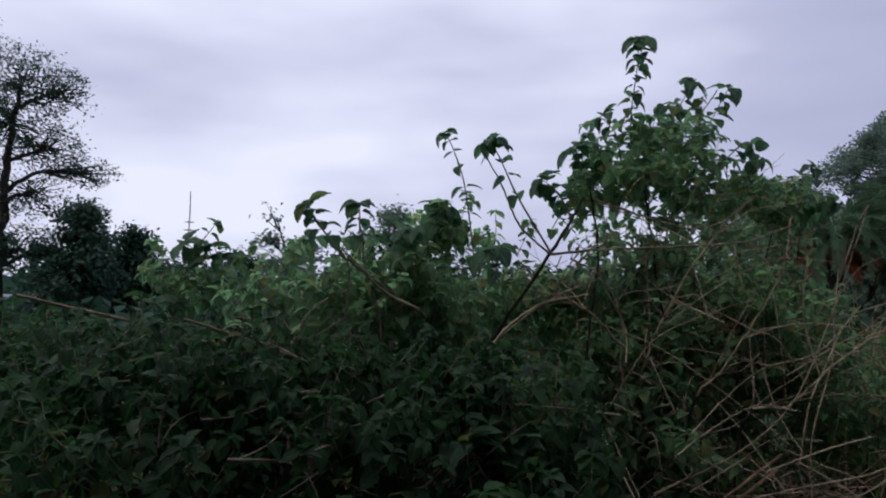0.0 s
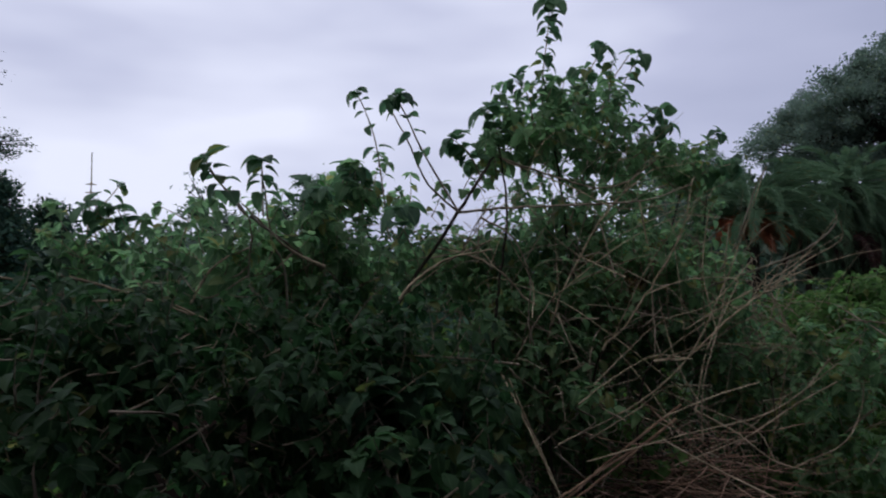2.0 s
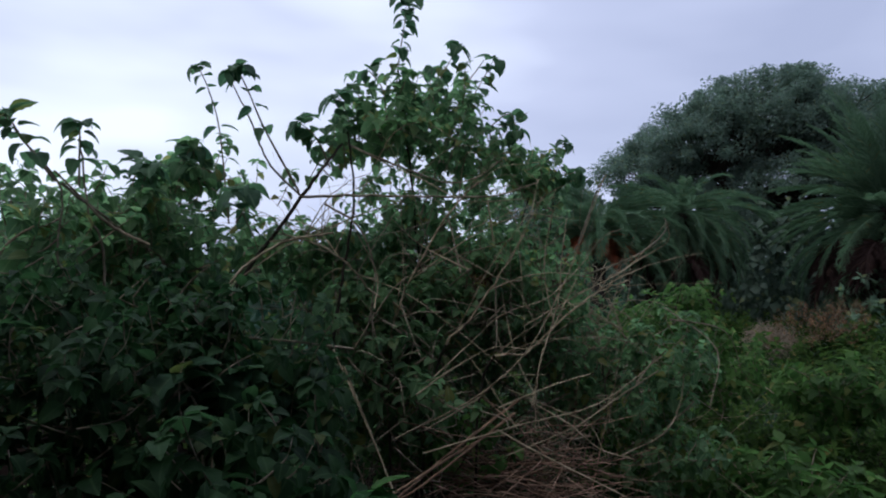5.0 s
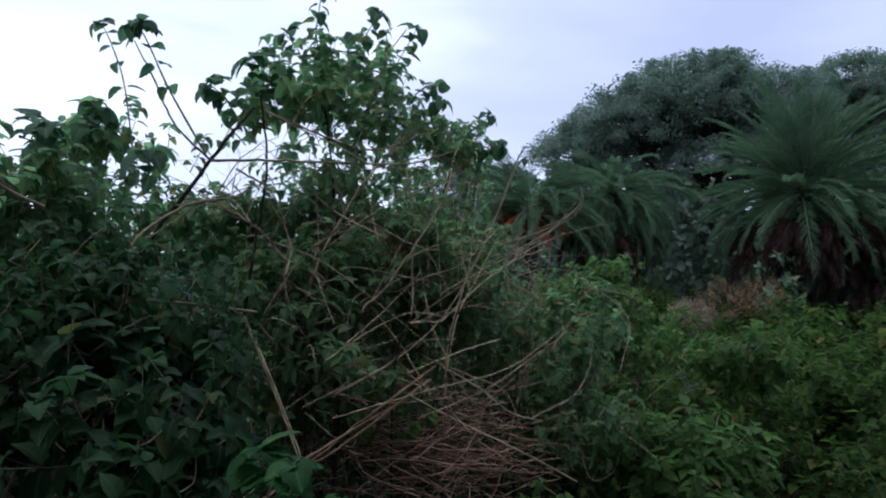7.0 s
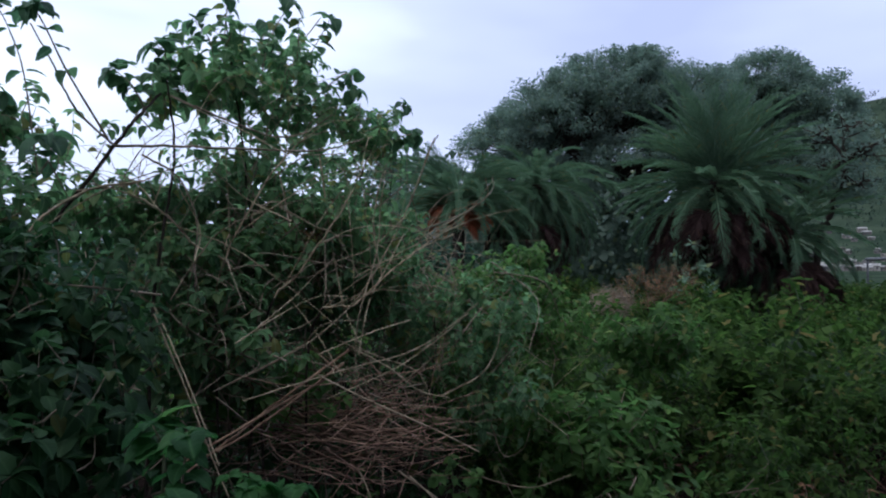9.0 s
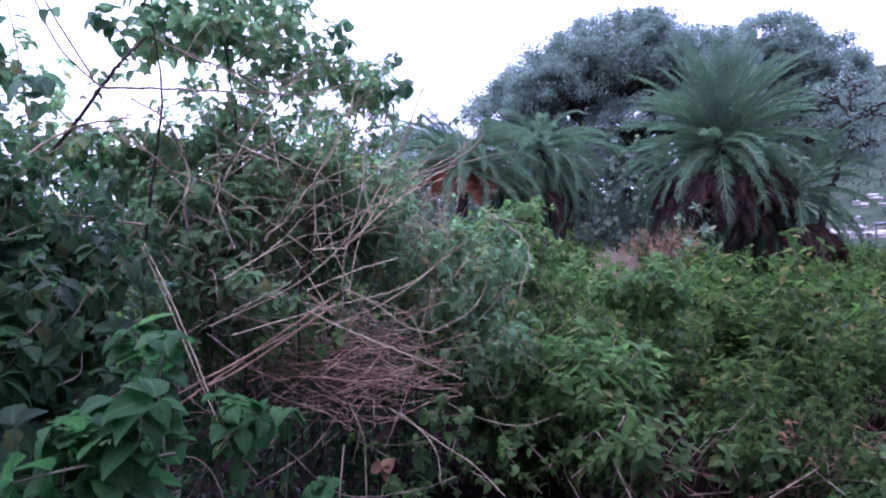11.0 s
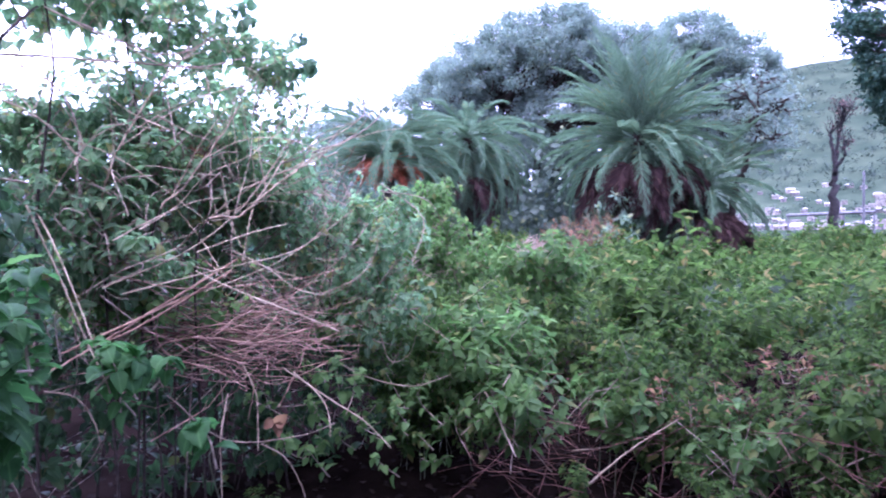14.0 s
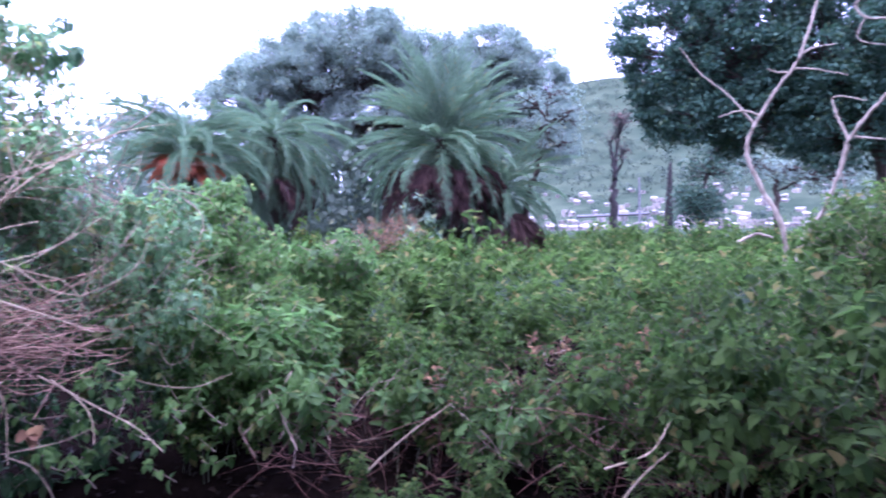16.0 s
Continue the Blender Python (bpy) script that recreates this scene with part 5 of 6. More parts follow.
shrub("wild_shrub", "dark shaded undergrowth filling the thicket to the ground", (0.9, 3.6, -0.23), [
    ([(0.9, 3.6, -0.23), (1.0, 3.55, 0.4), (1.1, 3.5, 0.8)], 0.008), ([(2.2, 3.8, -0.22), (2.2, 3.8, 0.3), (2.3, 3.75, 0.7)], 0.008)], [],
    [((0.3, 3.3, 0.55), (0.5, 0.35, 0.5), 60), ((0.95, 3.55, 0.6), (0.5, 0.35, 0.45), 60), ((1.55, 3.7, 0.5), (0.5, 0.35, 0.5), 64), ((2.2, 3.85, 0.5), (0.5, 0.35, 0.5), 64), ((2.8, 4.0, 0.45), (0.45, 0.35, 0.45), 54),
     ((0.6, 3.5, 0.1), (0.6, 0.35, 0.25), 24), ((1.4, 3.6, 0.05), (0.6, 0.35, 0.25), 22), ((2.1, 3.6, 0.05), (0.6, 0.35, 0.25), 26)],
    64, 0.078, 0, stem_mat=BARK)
shrub("wild_shrub", "broad-leaved growth in the thicket, green darkened for shade", (-0.3, 2.3, -0.23), [
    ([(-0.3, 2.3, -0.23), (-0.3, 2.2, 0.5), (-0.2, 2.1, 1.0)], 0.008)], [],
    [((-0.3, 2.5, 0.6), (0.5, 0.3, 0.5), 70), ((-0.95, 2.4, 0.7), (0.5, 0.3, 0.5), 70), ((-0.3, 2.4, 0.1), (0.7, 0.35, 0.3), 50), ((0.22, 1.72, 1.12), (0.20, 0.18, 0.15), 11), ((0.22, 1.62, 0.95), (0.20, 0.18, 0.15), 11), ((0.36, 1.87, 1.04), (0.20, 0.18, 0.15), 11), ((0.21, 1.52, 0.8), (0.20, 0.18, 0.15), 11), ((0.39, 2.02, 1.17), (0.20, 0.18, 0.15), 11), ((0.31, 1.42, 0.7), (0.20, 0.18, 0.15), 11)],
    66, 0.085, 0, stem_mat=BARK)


# ---- the pile of sticks ----
def stick_pile(middle, half, seed=51):
    """A nest-like heap of thin dry sticks, most of them lying one way, bowed, with long ones sticking out."""
    rng = np.random.default_rng(seed)
    top = thing("stick_pile", foot(middle), "heap of thin reddish dry sticks caught in the shrub", "stick pile")
    kinds = []
    for k in range(14):
        long = 0.36 + 0.05 * k
        bend = rng.normal(0, 0.08 * long, 2)
        sag = rng.uniform(-0.02, 0.10) * long
        line = wander(curve([(-long / 2, 0, sag), (-long * 0.2, bend[0], bend[1] * 0.5), (long * 0.2, bend[0] * 0.4, 0), (long / 2, 0, sag * rng.uniform(0.3, 1.6))], 3), 0.0022, rng)
        thick = rng.uniform(0.0016, 0.0034)
        kinds.append(Geo().add(*tube(line, thick, thick * 0.5, 5, 0.14, rng)).mesh("stick", PILE_STICK))
    for i in range(150):
        q = in_ball(rng, 1, 0.0)[0]
        q[2] = q[2] * 0.9 - 0.2 * (q[0] ** 2 + q[1] ** 2)
        far = i % 9 == 0
        p = np.array(middle) + q * np.array(half) * ((1.25, 1.2, 1.5) if far else (1, 1, 1))
        a = rng.normal(-0.35, 0.45) if rng.uniform() < 0.7 else rng.uniform(-1.6, 1.6)
        tilt = rng.normal(0.04, 0.26 if not far else 0.5)
        m = Matrix.Translation(Vector(p)) @ Euler((rng.normal(0, 0.5), tilt, a)).to_matrix().to_4x4()
        part("stick", kinds[int(rng.integers(10, 14) if far else rng.integers(0, 12))], top).matrix_basis = m
    return top


stick_pile((1.49, 2.87, 0.80), (0.35, 0.28, 0.26))


def stems(label, rows, thick, seed, mat=None):
    for k, points in enumerate(rows):
        stalk("bare_stick", label, points, thick, thick * 0.55, mat, seed=seed + k)


stems("long bleached dry stem leaning across the shrub", [
    [(1.39, 3.09, 2.03), (1.41, 3.01, 1.71), (1.4, 2.8, 1.36), (1.39, 2.57, 1.2)],
    [(1.01, 3.24, 1.68), (1.14, 3.11, 1.5), (1.27, 2.84, 1.26), (1.32, 2.58, 1.07)],
    [(0.63, 2.74, 1.37), (0.69, 2.57, 1.2), (0.73, 2.33, 1.04), (0.76, 2.13, 0.9)],
    [(0.85, 2.62, 1.05), (1.18, 2.65, 1.19), (1.42, 2.69, 1.37), (1.69, 2.9, 1.65), (1.86, 3.01, 1.91), (1.97, 3.03, 2.16)]], 0.0038, 60)
stems("thick tan dry stick lying across the stick pile", [
    [(1.45, 2.85, 1.14), (1.13, 2.73, 0.98), (0.85, 2.57, 0.85), (0.64, 2.41, 0.77)],
    [(1.41, 2.81, 1.09), (1.19, 2.73, 0.98), (0.99, 2.63, 0.89), (0.83, 2.54, 0.84)],
    [(1.32, 2.79, 1.03), (1.08, 2.69, 0.95), (0.86, 2.57, 0.88), (0.69, 2.46, 0.83)]], 0.0066, 65, TAN_STICK)
stems("thin arching dry stem above the stick pile", [
    [(0.89, 2.4, 1.04), (1.25, 2.4, 1.12), (1.56, 2.38, 1.19), (1.82, 2.36, 1.36)],
    [(1.45, 2.79, 1.46), (1.71, 2.89, 1.57), (2.05, 2.92, 1.74), (2.23, 2.9, 1.94)],
    [(1.14, 2.34, 1.12), (1.28, 2.26, 1.04), (1.44, 2.05, 0.96), (1.52, 1.86, 0.91)],
    [(1.33, 2.49, 1.19), (1.46, 2.42, 1.11), (1.55, 2.36, 1.03), (1.65, 2.29, 1)],
    [(1.56, 2.74, 1.46), (1.56, 2.84, 1.7), (1.67, 2.99, 1.95), (1.7, 2.96, 2.03)],
    [(1.42, 2.66, 1.14), (1.47, 2.66, 1.37), (1.58, 2.73, 1.51), (1.69, 2.79, 1.66)],
    [(1.67, 2.4, 0.99), (1.86, 2.41, 1.06), (1.98, 2.47, 1.16), (2, 2.47, 1.28)]], 0.0031, 70)
stems("dry twig hanging down from the stick pile", [[(1.39, 2.59, 0.70), (1.43, 2.53, 0.57), (1.43, 2.51, 0.45), (1.42, 2.48, 0.34)],
    [(1.61, 2.56, 0.64), (1.70, 2.49, 0.54), (1.73, 2.45, 0.46), (1.73, 2.43, 0.36)],
    [(1.57, 2.59, 0.66), (1.80, 2.51, 0.48), (1.90, 2.43, 0.40), (1.98, 2.33, 0.29)],
    [(1.84, 2.68, 0.66), (2.05, 2.69, 0.54), (2.27, 2.63, 0.48), (2.48, 2.59, 0.52)],
    [(2.24, 2.93, 0.72), (2.28, 2.88, 0.57), (2.37, 2.84, 0.60), (2.41, 2.83, 0.70)],
    [(1.45, 3.04, 1.17), (1.66, 2.96, 1.08), (1.81, 2.89, 1.01), (1.88, 2.84, 0.84)],
    [(2.35, 3.08, 1.32), (2.04, 3.10, 1.08), (1.76, 3.05, 0.93), (1.39, 3.03, 0.85)]] + [[(0.58, 2.22, 1.36), (0.66, 2.11, 1.14), (0.71, 1.98, 0.97), (0.77, 1.84, 0.8)]], 0.0034, 80)
stems("short broken dry stalk near the ground", [
    [(0.59, 1.67, 0.85), (0.66, 1.65, 0.83), (0.7, 1.63, 0.77), (0.72, 1.61, 0.69)],
    [(1.29, 2.04, 0.5), (1.36, 1.99, 0.45), (1.4, 1.94, 0.36), (1.41, 1.89, 0.27)],
    [(1.17, 2.03, 0.7), (1.11, 1.91, 0.58), (1.1, 1.87, 0.47), (1.09, 1.82, 0.34)],
    [(0.47, 1.35, 0.77), (0.5, 1.33, 0.74), (0.52, 1.32, 0.7), (0.53, 1.3, 0.65)],
    [(0.5, 1.39, 0.77), (0.54, 1.38, 0.73), (0.55, 1.37, 0.7), (0.57, 1.35, 0.66)],
    [(0.96, 1.99, 0.73), (1.15, 1.99, 0.55), (1.41, 1.99, 0.52), (1.54, 1.94, 0.56)]], 0.0026, 90, CANE)
stems("thin dead woody branch sagging over the thicket", [
    [(-1.28, 2.26, 1.78), (-1.11, 2.35, 1.73), (-0.97, 2.41, 1.69), (-0.8, 2.42, 1.63), (-0.55, 2.43, 1.62), (-0.36, 2.41, 1.54)],
    [(-0.85, 2.4, 1.71), (-0.75, 2.44, 1.68), (-0.54, 2.44, 1.61), (-0.35, 2.47, 1.53)],
    [(-0.44, 2.38, 1.61), (-0.41, 2.38, 1.67), (-0.37, 2.39, 1.73), (-0.32, 2.4, 1.77)],
    [(0.24, 2.4, 1.61), (0.29, 2.4, 1.67), (0.41, 2.39, 1.75), (0.56, 2.35, 1.78)],
    [(-0.01, 2.5, 1.73), (-0.13, 2.5, 1.79), (-0.21, 2.49, 1.87), (-0.29, 2.47, 1.95)]], 0.0058, 100)


stems("slender pale stem arching through the shrub", [
    [(0.67, 2.63, 2.13), (0.84, 2.77, 2.1), (0.95, 2.66, 2.03), (1.09, 2.54, 1.94), (1.36, 2.61, 1.97)],
    [(0.23, 2.51, 1.59), (0.35, 2.51, 1.69), (0.47, 2.5, 1.77), (0.63, 2.49, 1.84)],
    [(0.37, 2.56, 1.76), (0.55, 2.63, 1.8), (0.68, 2.69, 1.87), (0.83, 2.5, 1.92)],
    [(0.76, 2.62, 1.53), (0.8, 2.77, 1.66), (0.7, 2.71, 1.83), (0.67, 2.63, 1.9)],
    [(1.04, 2.5, 1.73), (1.16, 2.46, 1.66), (1.24, 2.43, 1.62), (1.32, 2.4, 1.47)],
    [(0.86, 2.39, 1.24), (0.99, 2.44, 1.31), (1.17, 2.47, 1.39), (1.23, 2.28, 1.4)],
    [(0.98, 2.57, 1.28), (1.15, 2.69, 1.38), (1.25, 2.57, 1.51), (1.38, 2.43, 1.58), (1.59, 2.51, 1.74)],
    [(1.27, 2.31, 1.11), (1.28, 2.31, 1.31), (1.34, 2.28, 1.56), (1.35, 2.27, 1.72), (1.37, 2.27, 1.86)],
    [(1.9, 2.43, 1.88), (1.94, 2.49, 1.81), (1.89, 2.62, 1.74), (1.71, 2.54, 1.66), (1.62, 2.68, 1.59)],
    [(1.61, 2.08, 1.34), (1.59, 2.28, 1.23), (1.41, 2.28, 1.13), (1.16, 2.3, 1.04)],
    [(0.66, 2.48, 1.39), (0.73, 2.47, 1.51), (0.82, 2.45, 1.63), (0.98, 2.42, 1.71), (1.13, 2.37, 1.76)],
    [(1.15, 2.36, 1.19), (1.35, 2.36, 1.26), (1.52, 2.37, 1.3)],
    [(1.1, 2.54, 1.68), (0.97, 2.74, 1.78), (0.83, 2.69, 1.88)],
    [(0.88, 2.34, 1.13), (1.1, 2.44, 1.21), (1.16, 2.33, 1.3), (1.26, 2.21, 1.32)]], 0.0028, 120)


stems("long pale cane rising out of the shrub", [
    [(1.68, 3.2, 1.52), (1.75, 3.19, 1.61), (1.87, 3.16, 1.79), (1.94, 3.15, 1.95), (1.99, 3.14, 2.1), (2.05, 3.14, 2.2)],
    [(1.72, 3.24, 1.6), (1.84, 3.21, 1.65), (2.11, 3.09, 1.76), (2.24, 3.04, 1.84), (2.31, 3.02, 1.92), (2.32, 3.04, 1.98)]], 0.0062, 140, PALE_WOOD)


def seed_stalk(points):
    """A straight dry flower stalk with small whorls at its joints."""
    rng = np.random.default_rng(7)
    line = curve(points, 10)
    geo = Geo().add(*tube(line, 0.0045, 0.0022, 6))
    bag = Leaves()
    for u in (0.45, 0.58, 0.66, 0.70):
        p = line[int(u * (len(line) - 1))]
        for a in np.linspace(0, 6.28, 7)[:-1]:
            bag.add(p, (math.cos(a), math.sin(a), 0.25), (0, 0, 1), 0.028 if u > 0.65 else 0.018)
    bag.into(geo, OVAL)
    return tagged(new("seed_stalk", geo.mesh("seed_stalk", DRY_STEM)), "upright dry flower stalk with small whorls", "dry stem")


seed_stalk([(-1.18, 3.45, 1.69), (-1.16, 3.46, 1.91), (-1.14, 3.45, 2.13), (-1.13, 3.43, 2.3)])


# ---- the weeds ----
def weed_kind(seed, high, leaf, branches, spread):
    """One herb at the origin: its stems and its leaves."""
    rng = np.random.default_rng(seed)
    stems_, bag = Geo(), Leaves()
    lines = [curve([(0, 0, 0), rng.normal(0, 0.03, 3) * (1, 1, 0) + (0, 0, high * 0.5), rng.normal(0, 0.07, 3) * (1, 1, 0) + (0, 0, high)], 6)]
    for _ in range(branches):
        root = lines[0][int(rng.integers(3, 11))]
        out = unit(rng.normal(0, 1, 3) * (1, 1, 0)) * spread * rng.uniform(0.5, 1.1)
        lines.append(curve([root, root + out * 0.6 + (0, 0, 0.10), root + out + (0, 0, rng.uniform(0.12, 0.34))], 4))
    for k, line in enumerate(lines):
        stems_.add(*tube(line, 0.0045 if k == 0 else 0.0028, 0.0016, 3))
        shoot_leaves(bag, line, rng, 9 if k == 0 else 6, leaf, 0.30 if k == 0 else 0.2, 0.45)
    return stems_, bag


WEEDS = [weed_kind(201 + k, *row) for k, row in enumerate(((0.85, 0.095, 8, 0.24), (1.0, 0.072, 11, 0.28), (0.7, 0.11, 6, 0.26), (0.92, 0.06, 12, 0.26), (0.6, 0.08, 8, 0.22)))]


def flat_geo(geo):
    v, f = np.concatenate(geo.v), np.concatenate(geo.f)
    return v, f


def weed_height(x, y):
    """Patches of taller and lower growth."""
    return 0.90 + 0.26 * np.sin(x * 1.3 + 1.3) * np.cos(y * 1.5) + 0.20 * np.sin(x * 3.1 + y * 2.7) + 0.13 * np.sin(x * 5.3 - y * 4.1)


def in_field(x, y):
    """Where the weeds grow: clear of the shrubs, the stick pile and the camera's way."""
    near = np.hypot(x - 0.5, y + 0.4)
    az = np.degrees(np.arctan2(x - 0.5, y + 0.4))
    edge = np.where(az < 62, 4.15 - 0.012 * (az - 30), 3.45) + 0.25 * np.sin(az * 0.35)
    hollow = (np.sin(x * 3.0 + 0.7) * np.sin(y * 3.4 + 1.1) > 0.32) & (near < 5.8)
    return np.where(az > 26, (near > edge) & ~hollow, near > 5.6)


def near_weeds(seed=61):
    rng = np.random.default_rng(seed)
    kinds = []
    for k, (s, b) in enumerate(WEEDS):
        top = thing("weed", (0, 0, 0), "leafy green weed with opposite leaves, part of the tangle", "weed", "weeds at the field edge")
        part("stalk", s.mesh("stalk", GREEN_STEM), top, kind="stuff")
        part("leaves", b.into(Geo(), leaf_shape(0.29, 0.9, 0.3)).mesh("leaves", WEED), top, kind="stuff")
        kinds.append(top)
    done = 0
    while done < 215:
        r, az = rng.uniform(3.4, 5.2), radians(rng.uniform(28, 100))
        x, y = 0.5 + r * math.sin(az), -0.4 + r * math.cos(az)
        if not in_field(x, y):
            continue
        z = float(ground_height(x, y)) - 0.02
        high = float(weed_height(x, y)) * rng.uniform(0.7, 1.12)
        m = Matrix.LocRotScale((x, y, z), Euler((rng.normal(0, 0.12), rng.normal(0, 0.12), rng.uniform(0, 6.28))), None)
        if done < len(kinds):
            ob = kinds[done]
            ob.matrix_basis = m
        else:
            ob = copy_thing(kinds[done % len(kinds)], m)
        ob.scale = (high, high, high)
        done += 1


near_weeds()


def weed_field(name, label, r0, r1, density, grow, thin, seed, azimuth=(26, 150)):
    """All the other weeds in one sheet of growth; thin: the share of each plant's leaves that is kept, larger where fewer."""
    rng = np.random.default_rng(seed)
    a0, a1 = np.radians(azimuth)
    n = int(density * (a1 - a0) / 2 * (r1**2 - r0**2))
    r, az = np.sqrt(rng.uniform(r0**2, r1**2, n)), rng.uniform(a0, a1, n)
    x, y = 0.5 + r * np.sin(az), -0.4 + r * np.cos(az)
    keep = in_field(x, y) | (grow < 0.5)
    x, y = x[keep], y[keep]
    z = ground_height(x, y) - 0.02
    pick = rng.integers(0, len(WEEDS), len(x))
    geo, stalks_ = Geo(), Geo()
    for k, (s, b) in enumerate(WEEDS):
        here = np.flatnonzero(pick == k)
        if not len(here):
            continue
        lv, lm = b.poses()
        kept = rng.uniform(size=len(lv)) < thin
        lv, lm = lv[kept], lm[kept] / math.sqrt(thin)
        v, f, uv = OVAL if thin > 0.6 else BLADE
        pts = (lv[:, None] + np.einsum("nij,kj->nki", lm, v)).reshape(-1, 3)
        faces = (f[None] + (np.arange(len(lv)) * len(v))[:, None, None]).reshape(-1, 3)
        sv, sf = flat_geo(s)
        turn = rng.uniform(0, 6.28, len(here))
        size = weed_height(x[here], y[here]) * rng.uniform(0.75, 1.15, len(here)) * grow
        c, w = np.cos(turn) * size, np.sin(turn) * size
        o = 0 * c
        m = np.stack([np.stack([c, -w, o], -1), np.stack([w, c, o], -1), np.stack([o, o, size], -1)], 1)
        at = np.stack([x[here], y[here], z[here]], -1)
        for target, tv, tf in ((geo, pts, faces), (stalks_, sv, sf)):
            if target is stalks_ and thin < 0.6:
                continue
            q = at[:, None] + np.einsum("nij,kj->nki", m, tv)
            ff = (tf[None] + (np.arange(len(here)) * len(tv))[:, None, None]).reshape(-1, tf.shape[1])
            target.add(q.reshape(-1, 3), ff)
    top = thing(name, (0, 0, 0), label, "weeds", kind="stuff")
    part("foliage", geo.mesh("foliage", WEED), top, kind="stuff")
    if stalks_.v:
        part("stalks", stalks_.mesh("stalks", GREEN_STEM), top, kind="stuff")


def withered_weed(middle, half, count, seed):
    """A weed that has dried out among the green ones."""
    x, y, z = middle
    base = (x, y, float(ground_height(x, y)) - 0.02)
    shrub("withered_weed", "dried reddish-brown weed standing among the green ones", base, [
        ([base, (x + 0.03, y - 0.02, (z + base[2]) / 2), (x, y, z)], 0.004), ([base, (x - 0.06, y + 0.04, (z + base[2]) / 2), (x - 0.08, y + 0.02, z - 0.05)], 0.003)], [],
        [(middle, (half, half, half * 0.7), count), ((x, y, z - half * 1.4), (half * 1.5, half * 1.3, half), count)], seed, 0.05, 3, stem_mat=DARK_STICK, leaf_mat=DRY_LEAF, shape=oval_shape(0.2), category="dead plant")


for row_ in (((3.72, 1.85, 0.34), 0.16, 6, 310),
             ((4.41, 1.91, 0.50), 0.2, 7, 311),
             ((4.27, 1.36, 0.41), 0.14, 5, 312),
             ((4.94, 1.35, 0.58), 0.18, 6, 313),
             ((3.58, 2.17, 0.39), 0.14, 4, 314)):
    withered_weed(*row_)


weed_field("weed_field", "knee-high to waist-high green weeds covering the field", 4.4, 8.0, 10, 1.0, 0.75, 62)
weed_field("far_weed_field", "green weeds spreading to the palms and the field edge", 8.0, 27.0, 5.0, 0.95, 0.28, 63)
weed_field("undergrowth_weeds", "low shaded weeds and seedlings under the shrubs", 2.8, 4.7, 12, 0.48, 1.0, 65, (68, 112))
weed_field("fringe_weeds", "low broad-leaved weeds along the bare strip of soil", 2.7, 3.7, 9, 0.42, 1.0, 67, (44, 106))
weed_field("seedlings", "scattered seedlings on dark soil under the shrubs", 1.6, 3.6, 1.4, 0.3, 1.0, 66, (-50, 36))
weed_field("side_weeds", "dark green weeds beyond the thicket", 5.5, 30.0, 2.6, 1.0, 0.28, 64, (-60, 26))


# ---- bare trees, posts and plants of the field ----
def bare_tree(label, rows, radius, seed, mat=PALE_WOOD):
    """A leafless tree: the first line is its trunk, the others its boughs."""
    top = thing("bare_tree", rows[0][0], label, "dead tree")
    for k, points in enumerate(rows):
        stalk("trunk" if k == 0 else "bough", "", points, radius if k == 0 else radius * 0.5, radius * (0.5 if k == 0 else 0.18), mat, top, seed + k, 8)
    return top


bare_tree("bare pale dead tree with a crooked trunk and few boughs", [
    [foot((9.88, 2.01, 1.04)), (9.85, 2.1, 1.22), (9.78, 2.34, 1.75), (9.73, 2.48, 2.29), (9.83, 2.19, 2.9), (9.9, 1.93, 3.29), (10.06, 1.73, 4.07)],
    [(9.77, 2.38, 2.5), (9.66, 2.68, 2.92), (9.45, 2.96, 3.21), (9.35, 3.19, 3.56)],
    [(9.78, 2.34, 2.64), (9.61, 2.52, 2.7), (9.53, 2.76, 2.64)],
    [(9.89, 1.98, 3.18), (10.04, 1.79, 3.17), (10.22, 1.46, 3.07)],
    [(9.9, 1.93, 3.33), (10.04, 1.79, 3.43), (10.2, 1.58, 3.47)],
    [(9.87, 2.04, 3.14), (9.74, 2.13, 3.14), (9.71, 2.23, 3.19)]], 0.034, 301)
bare_tree("bare pale forked dead tree leaning out of the weeds", [
    [foot((9.21, 1.79, 0.89)), (9.23, 1.72, 0.99), (9.29, 1.49, 1.44), (9.33, 1.33, 1.9), (9.35, 1.23, 2.24), (9.42, 0.86, 2.69), (9.48, 0.47, 2.93)],
    [(9.32, 1.39, 0.8), (9.32, 1.38, 1.05), (9.34, 1.29, 1.49), (9.33, 1.33, 1.88)],
    [(9.34, 1.27, 2.21), (9.32, 1.38, 2.5), (9.32, 1.39, 2.68), (9.38, 1.09, 2.61)],
    [(9.36, 1.21, 2.22), (9.38, 1.09, 2.2), (9.41, 0.91, 2.17)]], 0.034, 311)
bare_tree("thin pale dead branches hanging overhead", [
    [(9.65, 0.69, 4.03), (9.6, 1, 3.85), (9.56, 1.23, 3.74), (9.57, 1.15, 3.57), (9.62, 0.89, 3.5)],
    [(9.57, 1.15, 3.57), (9.56, 1.21, 3.33), (9.61, 0.94, 3.22)]], 0.024, 321)
stems("pale dead stick standing in the weeds", [
    [(6.87, 0.88, 0.67), (6.87, 0.88, 0.83), (6.87, 0.88, 0.99)],
    [(9.03, 2.36, 1.06), (9.1, 2.16, 1.16), (9.15, 2, 1.12)]], 0.022, 330, PALE_WOOD)
